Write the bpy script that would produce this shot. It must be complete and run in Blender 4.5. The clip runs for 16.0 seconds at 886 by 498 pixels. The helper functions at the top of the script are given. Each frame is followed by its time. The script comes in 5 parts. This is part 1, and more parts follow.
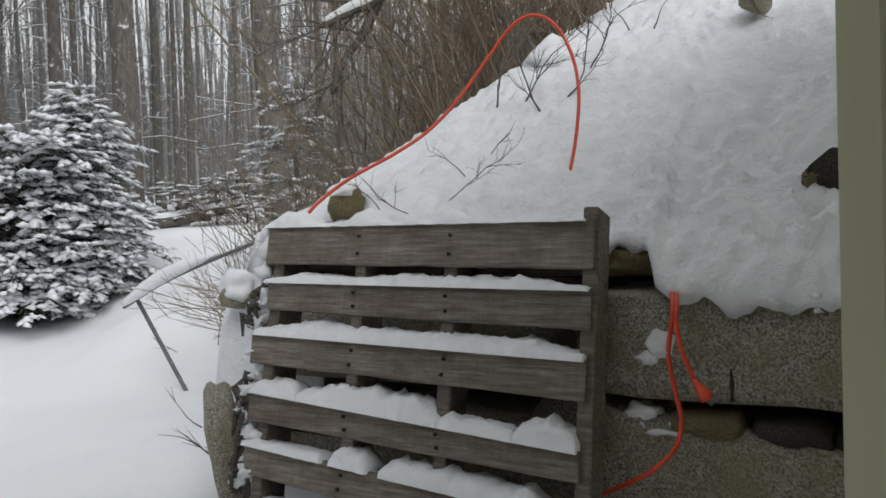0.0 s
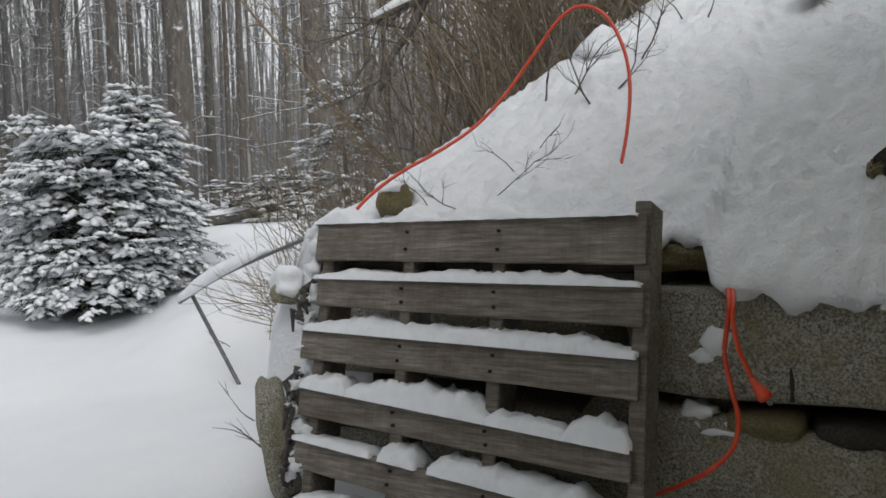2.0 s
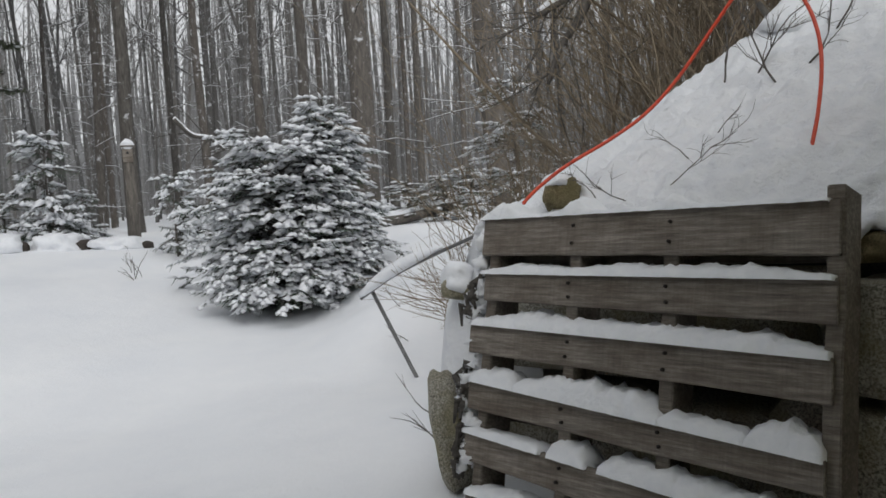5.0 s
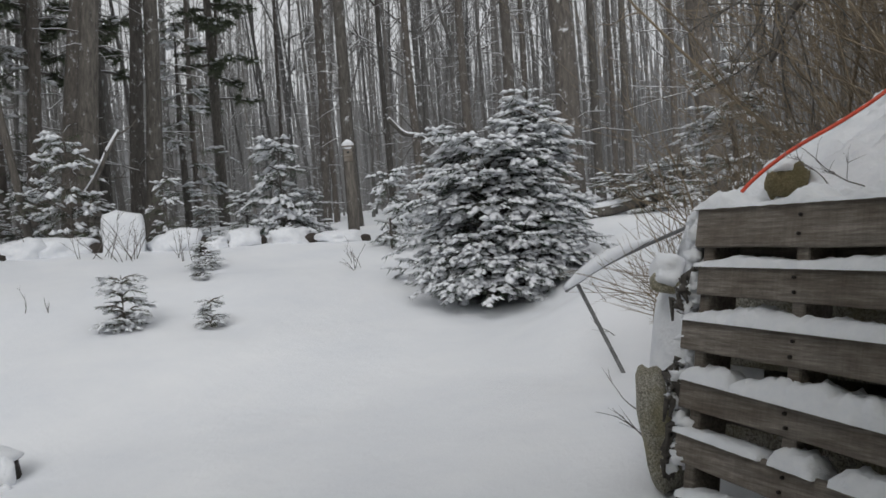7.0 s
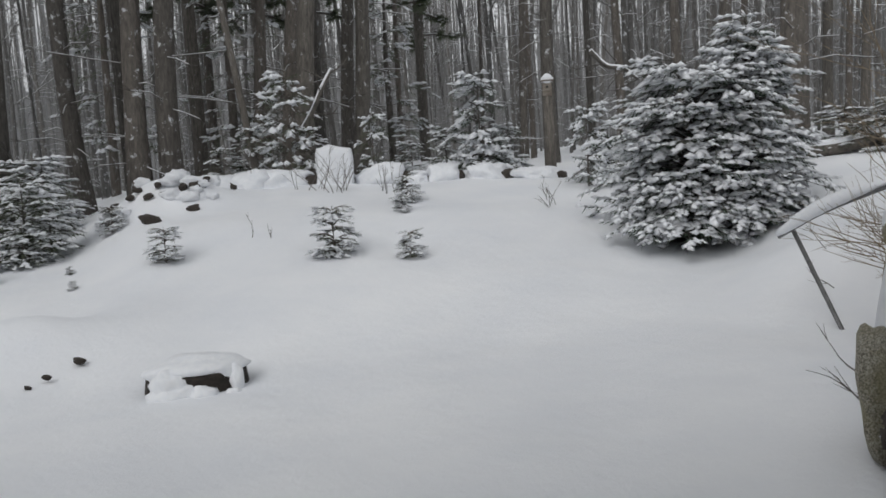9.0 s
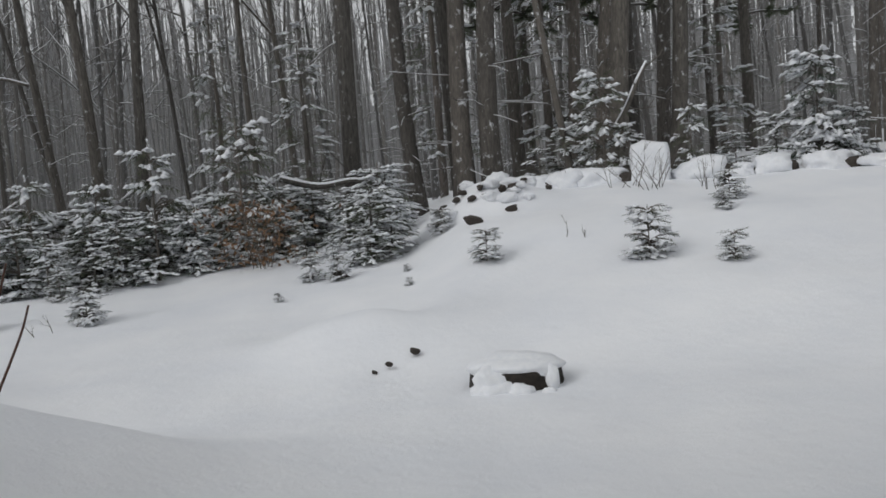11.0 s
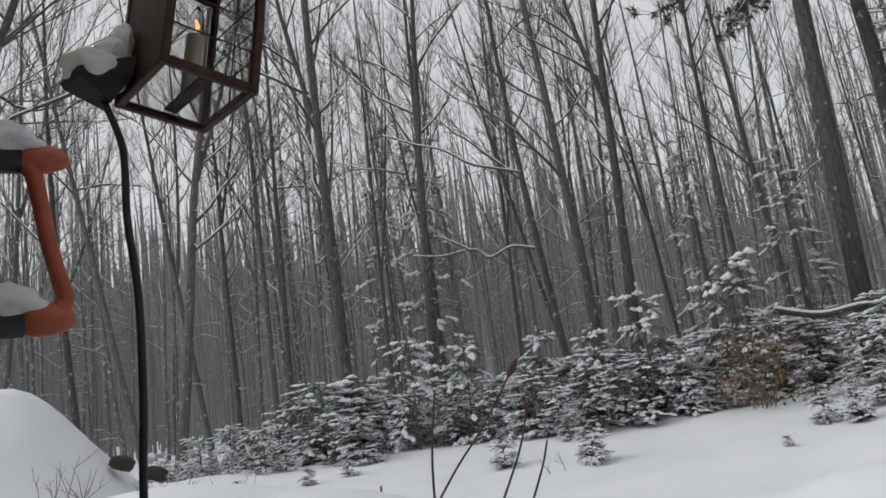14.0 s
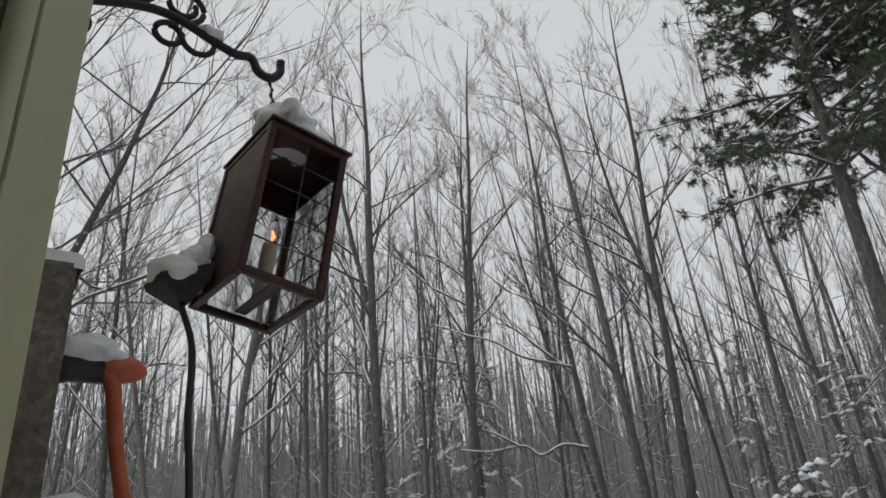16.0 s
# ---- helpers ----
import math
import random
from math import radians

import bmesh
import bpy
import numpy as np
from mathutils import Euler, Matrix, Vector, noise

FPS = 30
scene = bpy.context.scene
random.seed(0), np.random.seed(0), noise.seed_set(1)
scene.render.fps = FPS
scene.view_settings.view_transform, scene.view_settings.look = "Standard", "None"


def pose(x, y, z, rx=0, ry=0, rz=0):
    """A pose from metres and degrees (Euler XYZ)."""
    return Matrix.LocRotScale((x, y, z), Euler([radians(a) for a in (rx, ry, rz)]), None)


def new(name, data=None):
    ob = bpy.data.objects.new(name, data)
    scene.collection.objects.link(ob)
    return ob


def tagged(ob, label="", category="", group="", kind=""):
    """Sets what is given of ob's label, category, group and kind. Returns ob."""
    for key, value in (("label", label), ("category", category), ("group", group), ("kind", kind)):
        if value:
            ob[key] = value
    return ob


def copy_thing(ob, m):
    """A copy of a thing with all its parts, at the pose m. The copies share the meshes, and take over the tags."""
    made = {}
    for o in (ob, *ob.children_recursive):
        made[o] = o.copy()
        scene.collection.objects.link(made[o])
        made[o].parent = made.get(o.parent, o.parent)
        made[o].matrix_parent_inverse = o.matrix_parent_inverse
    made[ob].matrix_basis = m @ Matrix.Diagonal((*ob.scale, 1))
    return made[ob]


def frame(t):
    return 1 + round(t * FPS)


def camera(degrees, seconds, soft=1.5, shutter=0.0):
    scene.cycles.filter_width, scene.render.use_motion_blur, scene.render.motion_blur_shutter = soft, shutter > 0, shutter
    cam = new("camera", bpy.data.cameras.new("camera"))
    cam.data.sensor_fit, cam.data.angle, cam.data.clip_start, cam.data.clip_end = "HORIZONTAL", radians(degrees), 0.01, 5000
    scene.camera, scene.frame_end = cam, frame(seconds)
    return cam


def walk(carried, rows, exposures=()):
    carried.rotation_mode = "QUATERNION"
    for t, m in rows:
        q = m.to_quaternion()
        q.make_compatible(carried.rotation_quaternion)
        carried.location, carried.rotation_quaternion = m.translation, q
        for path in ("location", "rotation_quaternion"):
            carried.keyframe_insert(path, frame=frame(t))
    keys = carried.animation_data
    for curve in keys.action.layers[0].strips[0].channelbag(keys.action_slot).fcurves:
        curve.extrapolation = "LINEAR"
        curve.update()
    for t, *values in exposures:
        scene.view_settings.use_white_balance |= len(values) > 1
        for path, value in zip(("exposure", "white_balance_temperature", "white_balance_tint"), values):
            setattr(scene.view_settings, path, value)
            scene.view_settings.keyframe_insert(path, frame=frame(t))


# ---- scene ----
EYE = 1.30
cam = camera(62.57, 16.0, soft=1.6)
# seconds, place from the doorway, yaw, pitch, roll
PATH = [
    (0.0, -0.000, -0.000, -0.000, 0.00, -2.00, 2.20),
    (0.5, 0.001, -0.001, -0.003, 0.02, -2.19, 2.21),
    (1.0, -0.002, -0.000, -0.001, 0.35, -2.08, 2.33),
    (1.5, -0.006, 0.001, -0.002, 1.84, -2.17, 2.23),
    (2.0, -0.000, 0.015, 0.000, 3.79, -2.20, 2.55),
    (2.5, 0.013, 0.050, 0.009, 6.50, -2.37, 2.70),
    (3.0, 0.016, 0.069, 0.003, 10.15, -2.07, 2.88),
    (3.5, 0.023, 0.071, 0.006, 12.88, -1.68, 3.40),
    (6.0, 0.029, 0.014, -0.017, 23.18, -1.91, 3.80),
    (6.5, 0.022, 0.018, -0.015, 28.11, -1.63, 3.86),
    (7.0, 0.028, 0.028, -0.013, 33.57, -1.08, 4.27),
    (7.5, 0.031, 0.033, -0.014, 38.20, -1.56, 4.01),
    (8.0, 0.022, 0.042, -0.021, 42.36, -3.04, 3.43),
    (10.5, 0.020, 0.046, 0.040, 64.35, -4.65, 4.58),
    (11.0, 0.005, 0.044, 0.050, 73.11, -3.79, 4.91),
    (11.5, -0.001, 0.044, 0.050, 79.59, -3.59, 4.69),
    (12.0, -0.003, 0.042, 0.053, 84.92, -1.98, 3.91),
    (12.5, -0.001, 0.043, 0.055, 92.83, -2.21, 4.22),
    (13.0, -0.007, 0.034, 0.057, 99.10, 0.21, 5.04),
    (13.5, -0.007, 0.030, 0.040, 104.59, 5.66, 6.98),
    (14.0, -0.024, 0.020, 0.032, 110.39, 11.26, 7.38),
    (14.5, -0.009, 0.022, 0.040, 112.72, 19.16, 7.51),
    (15.0, 0.008, 0.014, 0.050, 114.27, 24.67, 6.38),
    (15.5, 0.007, 0.022, 0.057, 114.31, 25.84, 5.67),
    (16.0, 0.010, 0.028, 0.059, 113.54, 26.36, 4.18),
]
walk(cam, [(t, pose(x, y, EYE + z, 90 + p, r, w)) for t, x, y, z, w, p, r in PATH],
     exposures=[(0.0, 0.37), (2.0, 0.32), (3.5, 0.16), (6.0, 0.14), (6.5, 0.18), (7.0, -0.02), (8.0, -0.10), (11.0, -0.10), (13.0, -0.06), (14.0, 0.12), (14.5, 0.22), (16.0, 0.12)])

# ---- sky and sun: a snowy overcast day ----
world = bpy.data.worlds.new("overcast")
scene.world = world
world.use_nodes = True
wn, wl = world.node_tree.nodes, world.node_tree.links
sky = wn.new("ShaderNodeTexSky")
sky.sky_type = "NISHITA"
sky.sun_disc = False
sky.sun_elevation, sky.sun_rotation = radians(40), radians(160)
grey = wn.new("ShaderNodeHueSaturation")
grey.inputs["Saturation"].default_value = 0.08
veil = wn.new("ShaderNodeMixRGB")
veil.inputs[0].default_value = 0.8
veil.inputs[2].default_value = (5.50, 5.66, 5.84, 1)
wl.new(sky.outputs[0], grey.inputs["Color"])
wl.new(grey.outputs[0], veil.inputs[1])
wl.new(veil.outputs[0], wn["Background"].inputs[0])
wn["Background"].inputs[1].default_value = 0.115
sun = new("sun", bpy.data.lights.new("sun", "SUN"))
sun.data.energy, sun.data.angle, sun.data.color = 0.95, radians(40), (1.0, 0.99, 0.97)
sun.matrix_world = pose(0, 0, 20, 50, 0, 20)

# ---- materials ----
def material(name, rough=0.8, metal=0.0):
    m = bpy.data.materials.new(name)
    m.use_nodes = True
    b = m.node_tree.nodes["Principled BSDF"]
    b.inputs["Roughness"].default_value, b.inputs["Metallic"].default_value = rough, metal
    return m, m.node_tree, b


def node(tree, kind, **values):
    n = tree.nodes.new(kind)
    for key, v in values.items():
        n.inputs[key.replace("_", " ")].default_value = v
    return n


def coords(tree, scale=(1, 1, 1), kind="Object"):
    tc = tree.nodes.new("ShaderNodeTexCoord")
    mp = tree.nodes.new("ShaderNodeMapping")
    mp.inputs["Scale"].default_value = scale
    tree.links.new(tc.outputs[kind], mp.inputs["Vector"])
    return mp.outputs[0]


def ramp(tree, fac, stops):
    r = tree.nodes.new("ShaderNodeValToRGB")
    e = r.color_ramp.elements
    while len(e) < len(stops):
        e.new(0.5)
    for el, (p, c) in zip(e, stops):
        el.position, el.color = p, (*c, 1)
    tree.links.new(fac, r.inputs[0])
    return r.outputs[0]


def noise_tex(tree, vec, scale, detail=6.0, rough=0.6):
    n = node(tree, "ShaderNodeTexNoise", Scale=scale, Detail=detail, Roughness=rough)
    tree.links.new(vec, n.inputs["Vector"])
    return n.outputs["Fac"]


def mix(tree, fac, a, b, mode="MIX"):
    m = tree.nodes.new("ShaderNodeMixRGB")
    m.blend_type = mode
    for k, v in enumerate((fac, a, b)):
        if isinstance(v, (float, int)):
            m.inputs[k].default_value = v
        elif isinstance(v, tuple):
            m.inputs[k].default_value = (*v, 1)
        else:
            tree.links.new(v, m.inputs[k])
    return m.outputs[0]


def bump(tree, b, height, strength, dist):
    n = node(tree, "ShaderNodeBump", Strength=strength, Distance=dist)
    tree.links.new(height, n.inputs["Height"])
    tree.links.new(n.outputs[0], b.inputs["Normal"])


def snow_material(name, coarse, fine, dist, relief=0.6):
    m, t, b = material(name, 0.75)
    v = coords(t)
    big, small = noise_tex(t, v, coarse), noise_tex(t, v, fine, 8, 0.7)
    t.links.new(ramp(t, big, [(0.3, (0.80, 0.82, 0.86)), (0.7, (0.89, 0.90, 0.92))]), b.inputs["Base Color"])
    bump(t, b, mix(t, 0.45, big, small), relief, dist)
    b.inputs["Specular IOR Level"].default_value = 0.25
    return m


def bark_material(name, dark, light, snowy, scale=1.0):
    m, t, b = material(name, 0.95)
    v = coords(t, (9 * scale, 9 * scale, 1.6 * scale))
    n = noise_tex(t, v, 3.0, 8, 0.7)
    base = ramp(t, n, [(0.3, dark), (0.7, light)])
    info = t.nodes.new("ShaderNodeObjectInfo")
    tone = ramp(t, info.outputs["Random"], [(0.0, (0.65, 0.65, 0.65)), (1.0, (1.25, 1.2, 1.15))])
    base = mix(t, 1.0, base, tone, "MULTIPLY")
    fleck = noise_tex(t, coords(t, (1, 1, 0.7)), 7.0, 7, 0.75)
    cover = ramp(t, fleck, [(snowy, (0, 0, 0)), (snowy + 0.08, (1, 1, 1))])
    t.links.new(mix(t, cover, base, (0.7, 0.71, 0.73)), b.inputs["Base Color"])
    bump(t, b, n, 0.9, 0.02)
    return m


def plain(name, dark, light, scale, rough=0.8, metal=0.0, dist=0.003, stretch=(1, 1, 1)):
    m, t, b = material(name, rough, metal)
    n = noise_tex(t, coords(t, stretch), scale, 7, 0.65)
    t.links.new(ramp(t, n, [(0.3, dark), (0.7, light)]), b.inputs["Base Color"])
    bump(t, b, n, 0.5, dist)
    return m


SNOW_FIELD = snow_material("snow field", 0.9, 9.0, 0.03)
SNOW_BANK = snow_material("clumpy snow", 14.0, 38.0, 0.05, 0.7)
SNOW = snow_material("settled snow", 22.0, 80.0, 0.014, 0.7)
BARK = bark_material("grey bark", (0.05, 0.047, 0.043), (0.19, 0.178, 0.162), 0.60)
BARK_BROWN = bark_material("brown bark", (0.07, 0.065, 0.059), (0.20, 0.182, 0.165), 0.57)
# Far barks: snow flecks over a base paled in colour to imitate haze.
BARK_FAR = bark_material("haze-paled snow-flecked bark", (0.10, 0.099, 0.096), (0.225, 0.222, 0.217), 0.56)
BARK_HAZE = bark_material("haze-paled far bark", (0.21, 0.213, 0.217), (0.33, 0.334, 0.34), 0.58)
# Flat grey of the backdrop sheet: haze put into the colour.
MIST = plain("haze grey sheet", (0.20, 0.202, 0.206), (0.28, 0.283, 0.288), 0.25, 1.0, 0, 0.01, (1, 1, 0.12))
TWIG = plain("grey twigs", (0.08, 0.07, 0.062), (0.17, 0.155, 0.14), 20)
BRUSH = plain("brown brush stems", (0.13, 0.102, 0.07), (0.33, 0.265, 0.185), 25)
STALK = plain("dry red-brown stalk", (0.05, 0.025, 0.02), (0.14, 0.07, 0.05), 60)
NEEDLE = plain("dark green needles", (0.032, 0.054, 0.034), (0.095, 0.135, 0.085), 30, 0.7)
NEEDLE_OLIVE = plain("olive needles", (0.052, 0.072, 0.042), (0.135, 0.155, 0.09), 30, 0.7)
LEAF_DRY = plain("dry oak leaves", (0.10, 0.055, 0.03), (0.24, 0.14, 0.075), 30, 0.8)


def wood_material():
    m, t, b = material("weathered pallet wood", 0.85)
    v = coords(t, (1.1, 16, 16))
    grain = noise_tex(t, v, 6.0, 10, 0.75)
    blot = noise_tex(t, coords(t, (1, 2.2, 2.2)), 5.0, 8, 0.7)
    col = ramp(t, grain, [(0.32, (0.085, 0.075, 0.067)), (0.5, (0.19, 0.173, 0.155)), (0.70, (0.35, 0.328, 0.30))])
    col = mix(t, ramp(t, blot, [(0.42, (0, 0, 0)), (0.68, (0.75, 0.75, 0.75))]), col, (0.088, 0.068, 0.05))
    saw = noise_tex(t, coords(t, (34, 1.2, 1.2)), 5.0, 5, 0.65)
    col = mix(t, 0.28, col, ramp(t, saw, [(0.35, (0.60, 0.57, 0.54)), (0.65, (1.25, 1.22, 1.18))]), "MULTIPLY")
    knot = noise_tex(t, coords(t, (3.0, 6, 6)), 2.2, 8, 0.75)
    col = mix(t, ramp(t, knot, [(0.60, (0, 0, 0)), (0.72, (0.55, 0.55, 0.55))]), col, (0.06, 0.046, 0.036))
    info = t.nodes.new("ShaderNodeObjectInfo")
    col = mix(t, 1.0, col, ramp(t, info.outputs["Random"], [(0, (0.78, 0.75, 0.71)), (1, (1.15, 1.12, 1.08))]), "MULTIPLY")
    t.links.new(col, b.inputs["Base Color"])
    bump(t, b, grain, 0.8, 0.004)
    return m


def granite_material(name, dark, light, moss):
    m, t, b = material(name, 0.9)
    v = coords(t)
    speck, blot = noise_tex(t, v, 150, 5, 0.75), noise_tex(t, v, 4.5, 8, 0.7)
    col = ramp(t, speck, [(0.40, dark), (0.60, light)])
    col = mix(t, ramp(t, blot, [(0.44, (0, 0, 0)), (0.60, (0.65, 0.65, 0.65))]), col, moss)
    t.links.new(col, b.inputs["Base Color"])
    bump(t, b, mix(t, 0.5, speck, noise_tex(t, v, 22, 8, 0.75)), 1.0, 0.016)
    return m


WOOD = wood_material()
# Buried stump: near black all over.
STUMP_WOOD = plain("near-black stump wood", (0.010, 0.009, 0.008), (0.04, 0.031, 0.025), 30, 0.9)
GRANITE = granite_material("lichened granite", (0.11, 0.10, 0.078), (0.56, 0.53, 0.45), (0.27, 0.24, 0.13))
ROCK_DARK = granite_material("dark brown rock", (0.02, 0.017, 0.015), (0.10, 0.085, 0.072), (0.045, 0.035, 0.029))
ROCK_TAN = granite_material("mossy tan stone", (0.13, 0.10, 0.05), (0.36, 0.29, 0.17), (0.17, 0.15, 0.07))
ORANGE = plain("orange vinyl", (0.52, 0.045, 0.016), (0.68, 0.075, 0.025), 30, 0.4, dist=0.0005)
PRONG = plain("plated prong", (0.4, 0.38, 0.33), (0.6, 0.58, 0.5), 60, 0.35, 1.0, 0.0003)
NAIL = plain("rusted nail", (0.008, 0.006, 0.005), (0.022, 0.014, 0.010), 80, 0.8, 0.0, 0.0005)
STEEL = plain("dull steel rod", (0.10, 0.10, 0.10), (0.22, 0.22, 0.22), 40, 0.6, 0.5, 0.0005)
TRIM = plain("olive cream paint", (0.40, 0.385, 0.25), (0.475, 0.46, 0.31), 9, 0.5, 0, 0.0012, (1, 1, 0.2))
ROOM = plain("dim plaster", (0.20, 0.18, 0.15), (0.28, 0.26, 0.22), 5)
COPPER = plain("tarnished copper", (0.022, 0.012, 0.010), (0.085, 0.040, 0.030), 22, 0.6, 0.5, 0.0015)
IRON = plain("black wrought iron", (0.014, 0.010, 0.011), (0.035, 0.026, 0.026), 60, 0.6, 0.3, 0.001)
RUBBER = plain("black rubber", (0.012, 0.012, 0.013), (0.022, 0.022, 0.024), 50, 0.6, 0, 0.0003)
HANDLE = plain("faded orange grip", (0.33, 0.075, 0.035), (0.52, 0.12, 0.055), 35, 0.5, 0, 0.0006)
IVORY = plain("ivory candle sleeve", (0.50, 0.47, 0.36), (0.62, 0.59, 0.47), 20, 0.6)
LEAD = plain("dark came", (0.03, 0.02, 0.02), (0.07, 0.05, 0.045), 80, 0.5, 0.6, 0.0003)
GLASS, gt, gb = material("clear glass", 0.02)
gb.inputs["Transmission Weight"].default_value = 1.0
gb.inputs["IOR"].default_value = 1.05
GLOW, lt_, lb_ = material("lamp filament", 0.5)
lb_.inputs["Base Color"].default_value = (1, 0.4, 0.2, 1)
lb_.inputs["Emission Color"].default_value = (1, 0.22, 0.07, 1)
lb_.inputs["Emission Strength"].default_value = 3.5


# ---- mesh building ----
class Buf:
    """Vertices and faces of one mesh."""

    def __init__(self):
        self.v, self.f = [], []

    def add(self, verts, faces):
        k = len(self.v)
        self.v += [tuple(p) for p in verts]
        self.f += [tuple(i + k for i in f) for f in faces]

    def tube(self, pts, radii, sides=6, cap=True):
        pts = [Vector(p) for p in pts]
        verts, n = [], len(pts)
        up = Vector((0, 0, 1)) if abs((pts[-1] - pts[0]).normalized().z) < 0.9 else Vector((1, 0, 0))
        for i, p in enumerate(pts):
            d = (pts[min(i + 1, n - 1)] - pts[max(i - 1, 0)]).normalized()
            a = d.cross(up).normalized()
            c = a.cross(d)
            for k in range(sides):
                w = 2 * math.pi * k / sides
                verts.append(p + radii[i] * (math.cos(w) * a + math.sin(w) * c))
        faces = [(i * sides + k, i * sides + (k + 1) % sides, (i + 1) * sides + (k + 1) % sides, (i + 1) * sides + k)
                 for i in range(n - 1) for k in range(sides)]
        if cap:
            faces += [tuple(range(sides - 1, -1, -1)), tuple(range((n - 1) * sides, n * sides))]
        self.add(verts, faces)

    def blob(self, c, size, seed=0, rough=0.25, turn=0.0, fine=1):
        """A lumpy flattened ball."""
        base, faces = BALLS[fine]
        s = Vector((seed * 7.3, seed * 3.1, seed * 1.7))
        cs, sn = math.cos(turn), math.sin(turn)
        out = []
        for p in base:
            k = 1 + rough * noise.noise(p * 1.7 + s) * 1.8
            x, y, z = p.x * size[0] * k, p.y * size[1] * k, p.z * size[2] * k
            out.append((c[0] + x * cs - y * sn, c[1] + x * sn + y * cs, c[2] + z))
        self.add(out, faces)

    def box(self, lo, hi, m=None):
        (x0, y0, z0), (x1, y1, z1) = lo, hi
        vs = [Vector(p) for p in ((x0, y0, z0), (x1, y0, z0), (x1, y1, z0), (x0, y1, z0), (x0, y0, z1), (x1, y0, z1), (x1, y1, z1), (x0, y1, z1))]
        self.add([m @ p for p in vs] if m else vs, [(3, 2, 1, 0), (4, 5, 6, 7), (0, 1, 5, 4), (1, 2, 6, 5), (2, 3, 7, 6), (3, 0, 4, 7)])


def ball(level):
    bm = bmesh.new()
    bmesh.ops.create_icosphere(bm, subdivisions=level, radius=1)
    bm.verts.ensure_lookup_table()
    out = [v.co.copy() for v in bm.verts], [tuple(v.index for v in f.verts) for f in bm.faces]
    bm.free()
    return out


BALLS = {k: ball(k) for k in (1, 2, 3, 4)}


def mesh_of(name, buf, mat, smooth=True):
    me = bpy.data.meshes.new(name)
    me.from_pydata(buf.v, [], buf.f)
    me.materials.append(mat)
    if smooth:
        me.polygons.foreach_set("use_smooth", [True] * len(me.polygons))
    me.update()
    return me


def part(name, buf, mat, parent=None, label="", smooth=True, kind=""):
    ob = new(name, mesh_of(name, buf, mat, smooth))
    if kind:
        ob["kind"] = kind
    if parent:
        ob.parent = parent
    if label:
        ob["label"] = label
    return ob


def bevelled(lo, hi, width, seed=0, wobble=0.0, cuts=0):
    """A box with worn edges."""
    bm = bmesh.new()
    bmesh.ops.create_cube(bm, size=1)
    c = [(a + b) / 2 for a, b in zip(lo, hi)]
    s = [b - a for a, b in zip(lo, hi)]
    if cuts:
        long = max(range(3), key=lambda i: s[i])
        bmesh.ops.subdivide_edges(bm, edges=[e for e in bm.edges if abs((e.verts[0].co - e.verts[1].co)[long]) > 0.5], cuts=cuts)
    for v in bm.verts:
        v.co = Vector([c[i] + v.co[i] * s[i] for i in range(3)])
        if wobble:
            v.co += wobble * noise.noise_vector(v.co * 6 + Vector((seed * 5.1, seed, 0)))
    bmesh.ops.bevel(bm, geom=[e for e in bm.edges if e.calc_face_angle(0) > 0.5], offset=width, segments=2, affect="EDGES")
    b = Buf()
    bm.verts.index_update()
    b.add([v.co for v in bm.verts], [tuple(v.index for v in f.verts) for f in bm.faces])
    bm.free()
    return b


def stone(size, seed, rough=0.18, fine=3, square=0.35):
    """A quarried block, between a ball and a box, with uneven faces."""
    b = Buf()
    base, faces = BALLS[fine]
    out = []
    for p in base:
        k = max(abs(p.x), abs(p.y), abs(p.z))
        q = p.lerp(p / k, 1 - square) * (1 + rough * noise.fractal(p * 1.3 + Vector((seed * 3.7, seed, 1)), 1.0, 2.0, 3))
        out.append((q.x * size[0], q.y * size[1], q.z * size[2]))
    b.add(out, faces)
    return b


def at(az, r, z=0.0):
    a = radians(az)
    return Vector((-math.sin(a) * r, math.cos(a) * r, z))


def thing(name, label, category, m, group="", kind=""):
    ob = new(name)
    ob.matrix_world = m
    return tagged(ob, label, category, group, kind)


# ---- the ground: snow field rising to a stone wall and woods ----
AZ = (0, 20, 29, 38, 50, 60, 70, 77, 86, 100, 115, 130, 150, 180)
RADII = (0.0, 2.6, 4.8, 7.0, 9.5, 12.0, 20.0, 60.0)
RISE = (
    (-1.00, -0.93, -0.97, -0.65, -0.20, 0.10, 0.6, 3.0),
    (-1.00, -0.93, -0.97, -0.65, -0.20, 0.10, 0.6, 3.0),
    (-1.02, -0.97, -1.00, -0.93, -0.72, -0.10, 0.5, 3.0),
    (-1.04, -1.00, -1.07, -0.80, -0.38, 0.02, 0.5, 2.5),
    (-1.05, -1.03, -1.12, -0.78, -0.26, 0.06, 0.6, 2.0),
    (-1.06, -1.06, -1.17, -0.74, -0.22, 0.12, 0.5, 1.5),
    (-1.07, -1.10, -1.20, -0.86, -0.30, 0.12, 0.3, 1.0),
    (-1.08, -1.10, -1.20, -1.00, -0.75, -0.42, -0.3, 0.3),
    (-1.08, -1.10, -1.20, -1.10, -0.87, -0.70, -0.8, -0.5),
    (-1.08, -1.10, -1.16, -1.10, -0.95, -0.78, -1.0, -1.0),
    (-1.08, -1.10, -1.12, -1.06, -0.95, -0.80, -1.2, -1.5),
    (-1.08, -1.10, -1.12, -1.04, -0.90, -0.75, -1.2, -1.5),
    (-1.08, -1.10, -1.12, -1.00, -0.90, -0.70, -1.0, -1.5),
    (-1.08, -1.10, -1.10, -1.00, -0.90, -0.70, -1.0, -1.5),
)


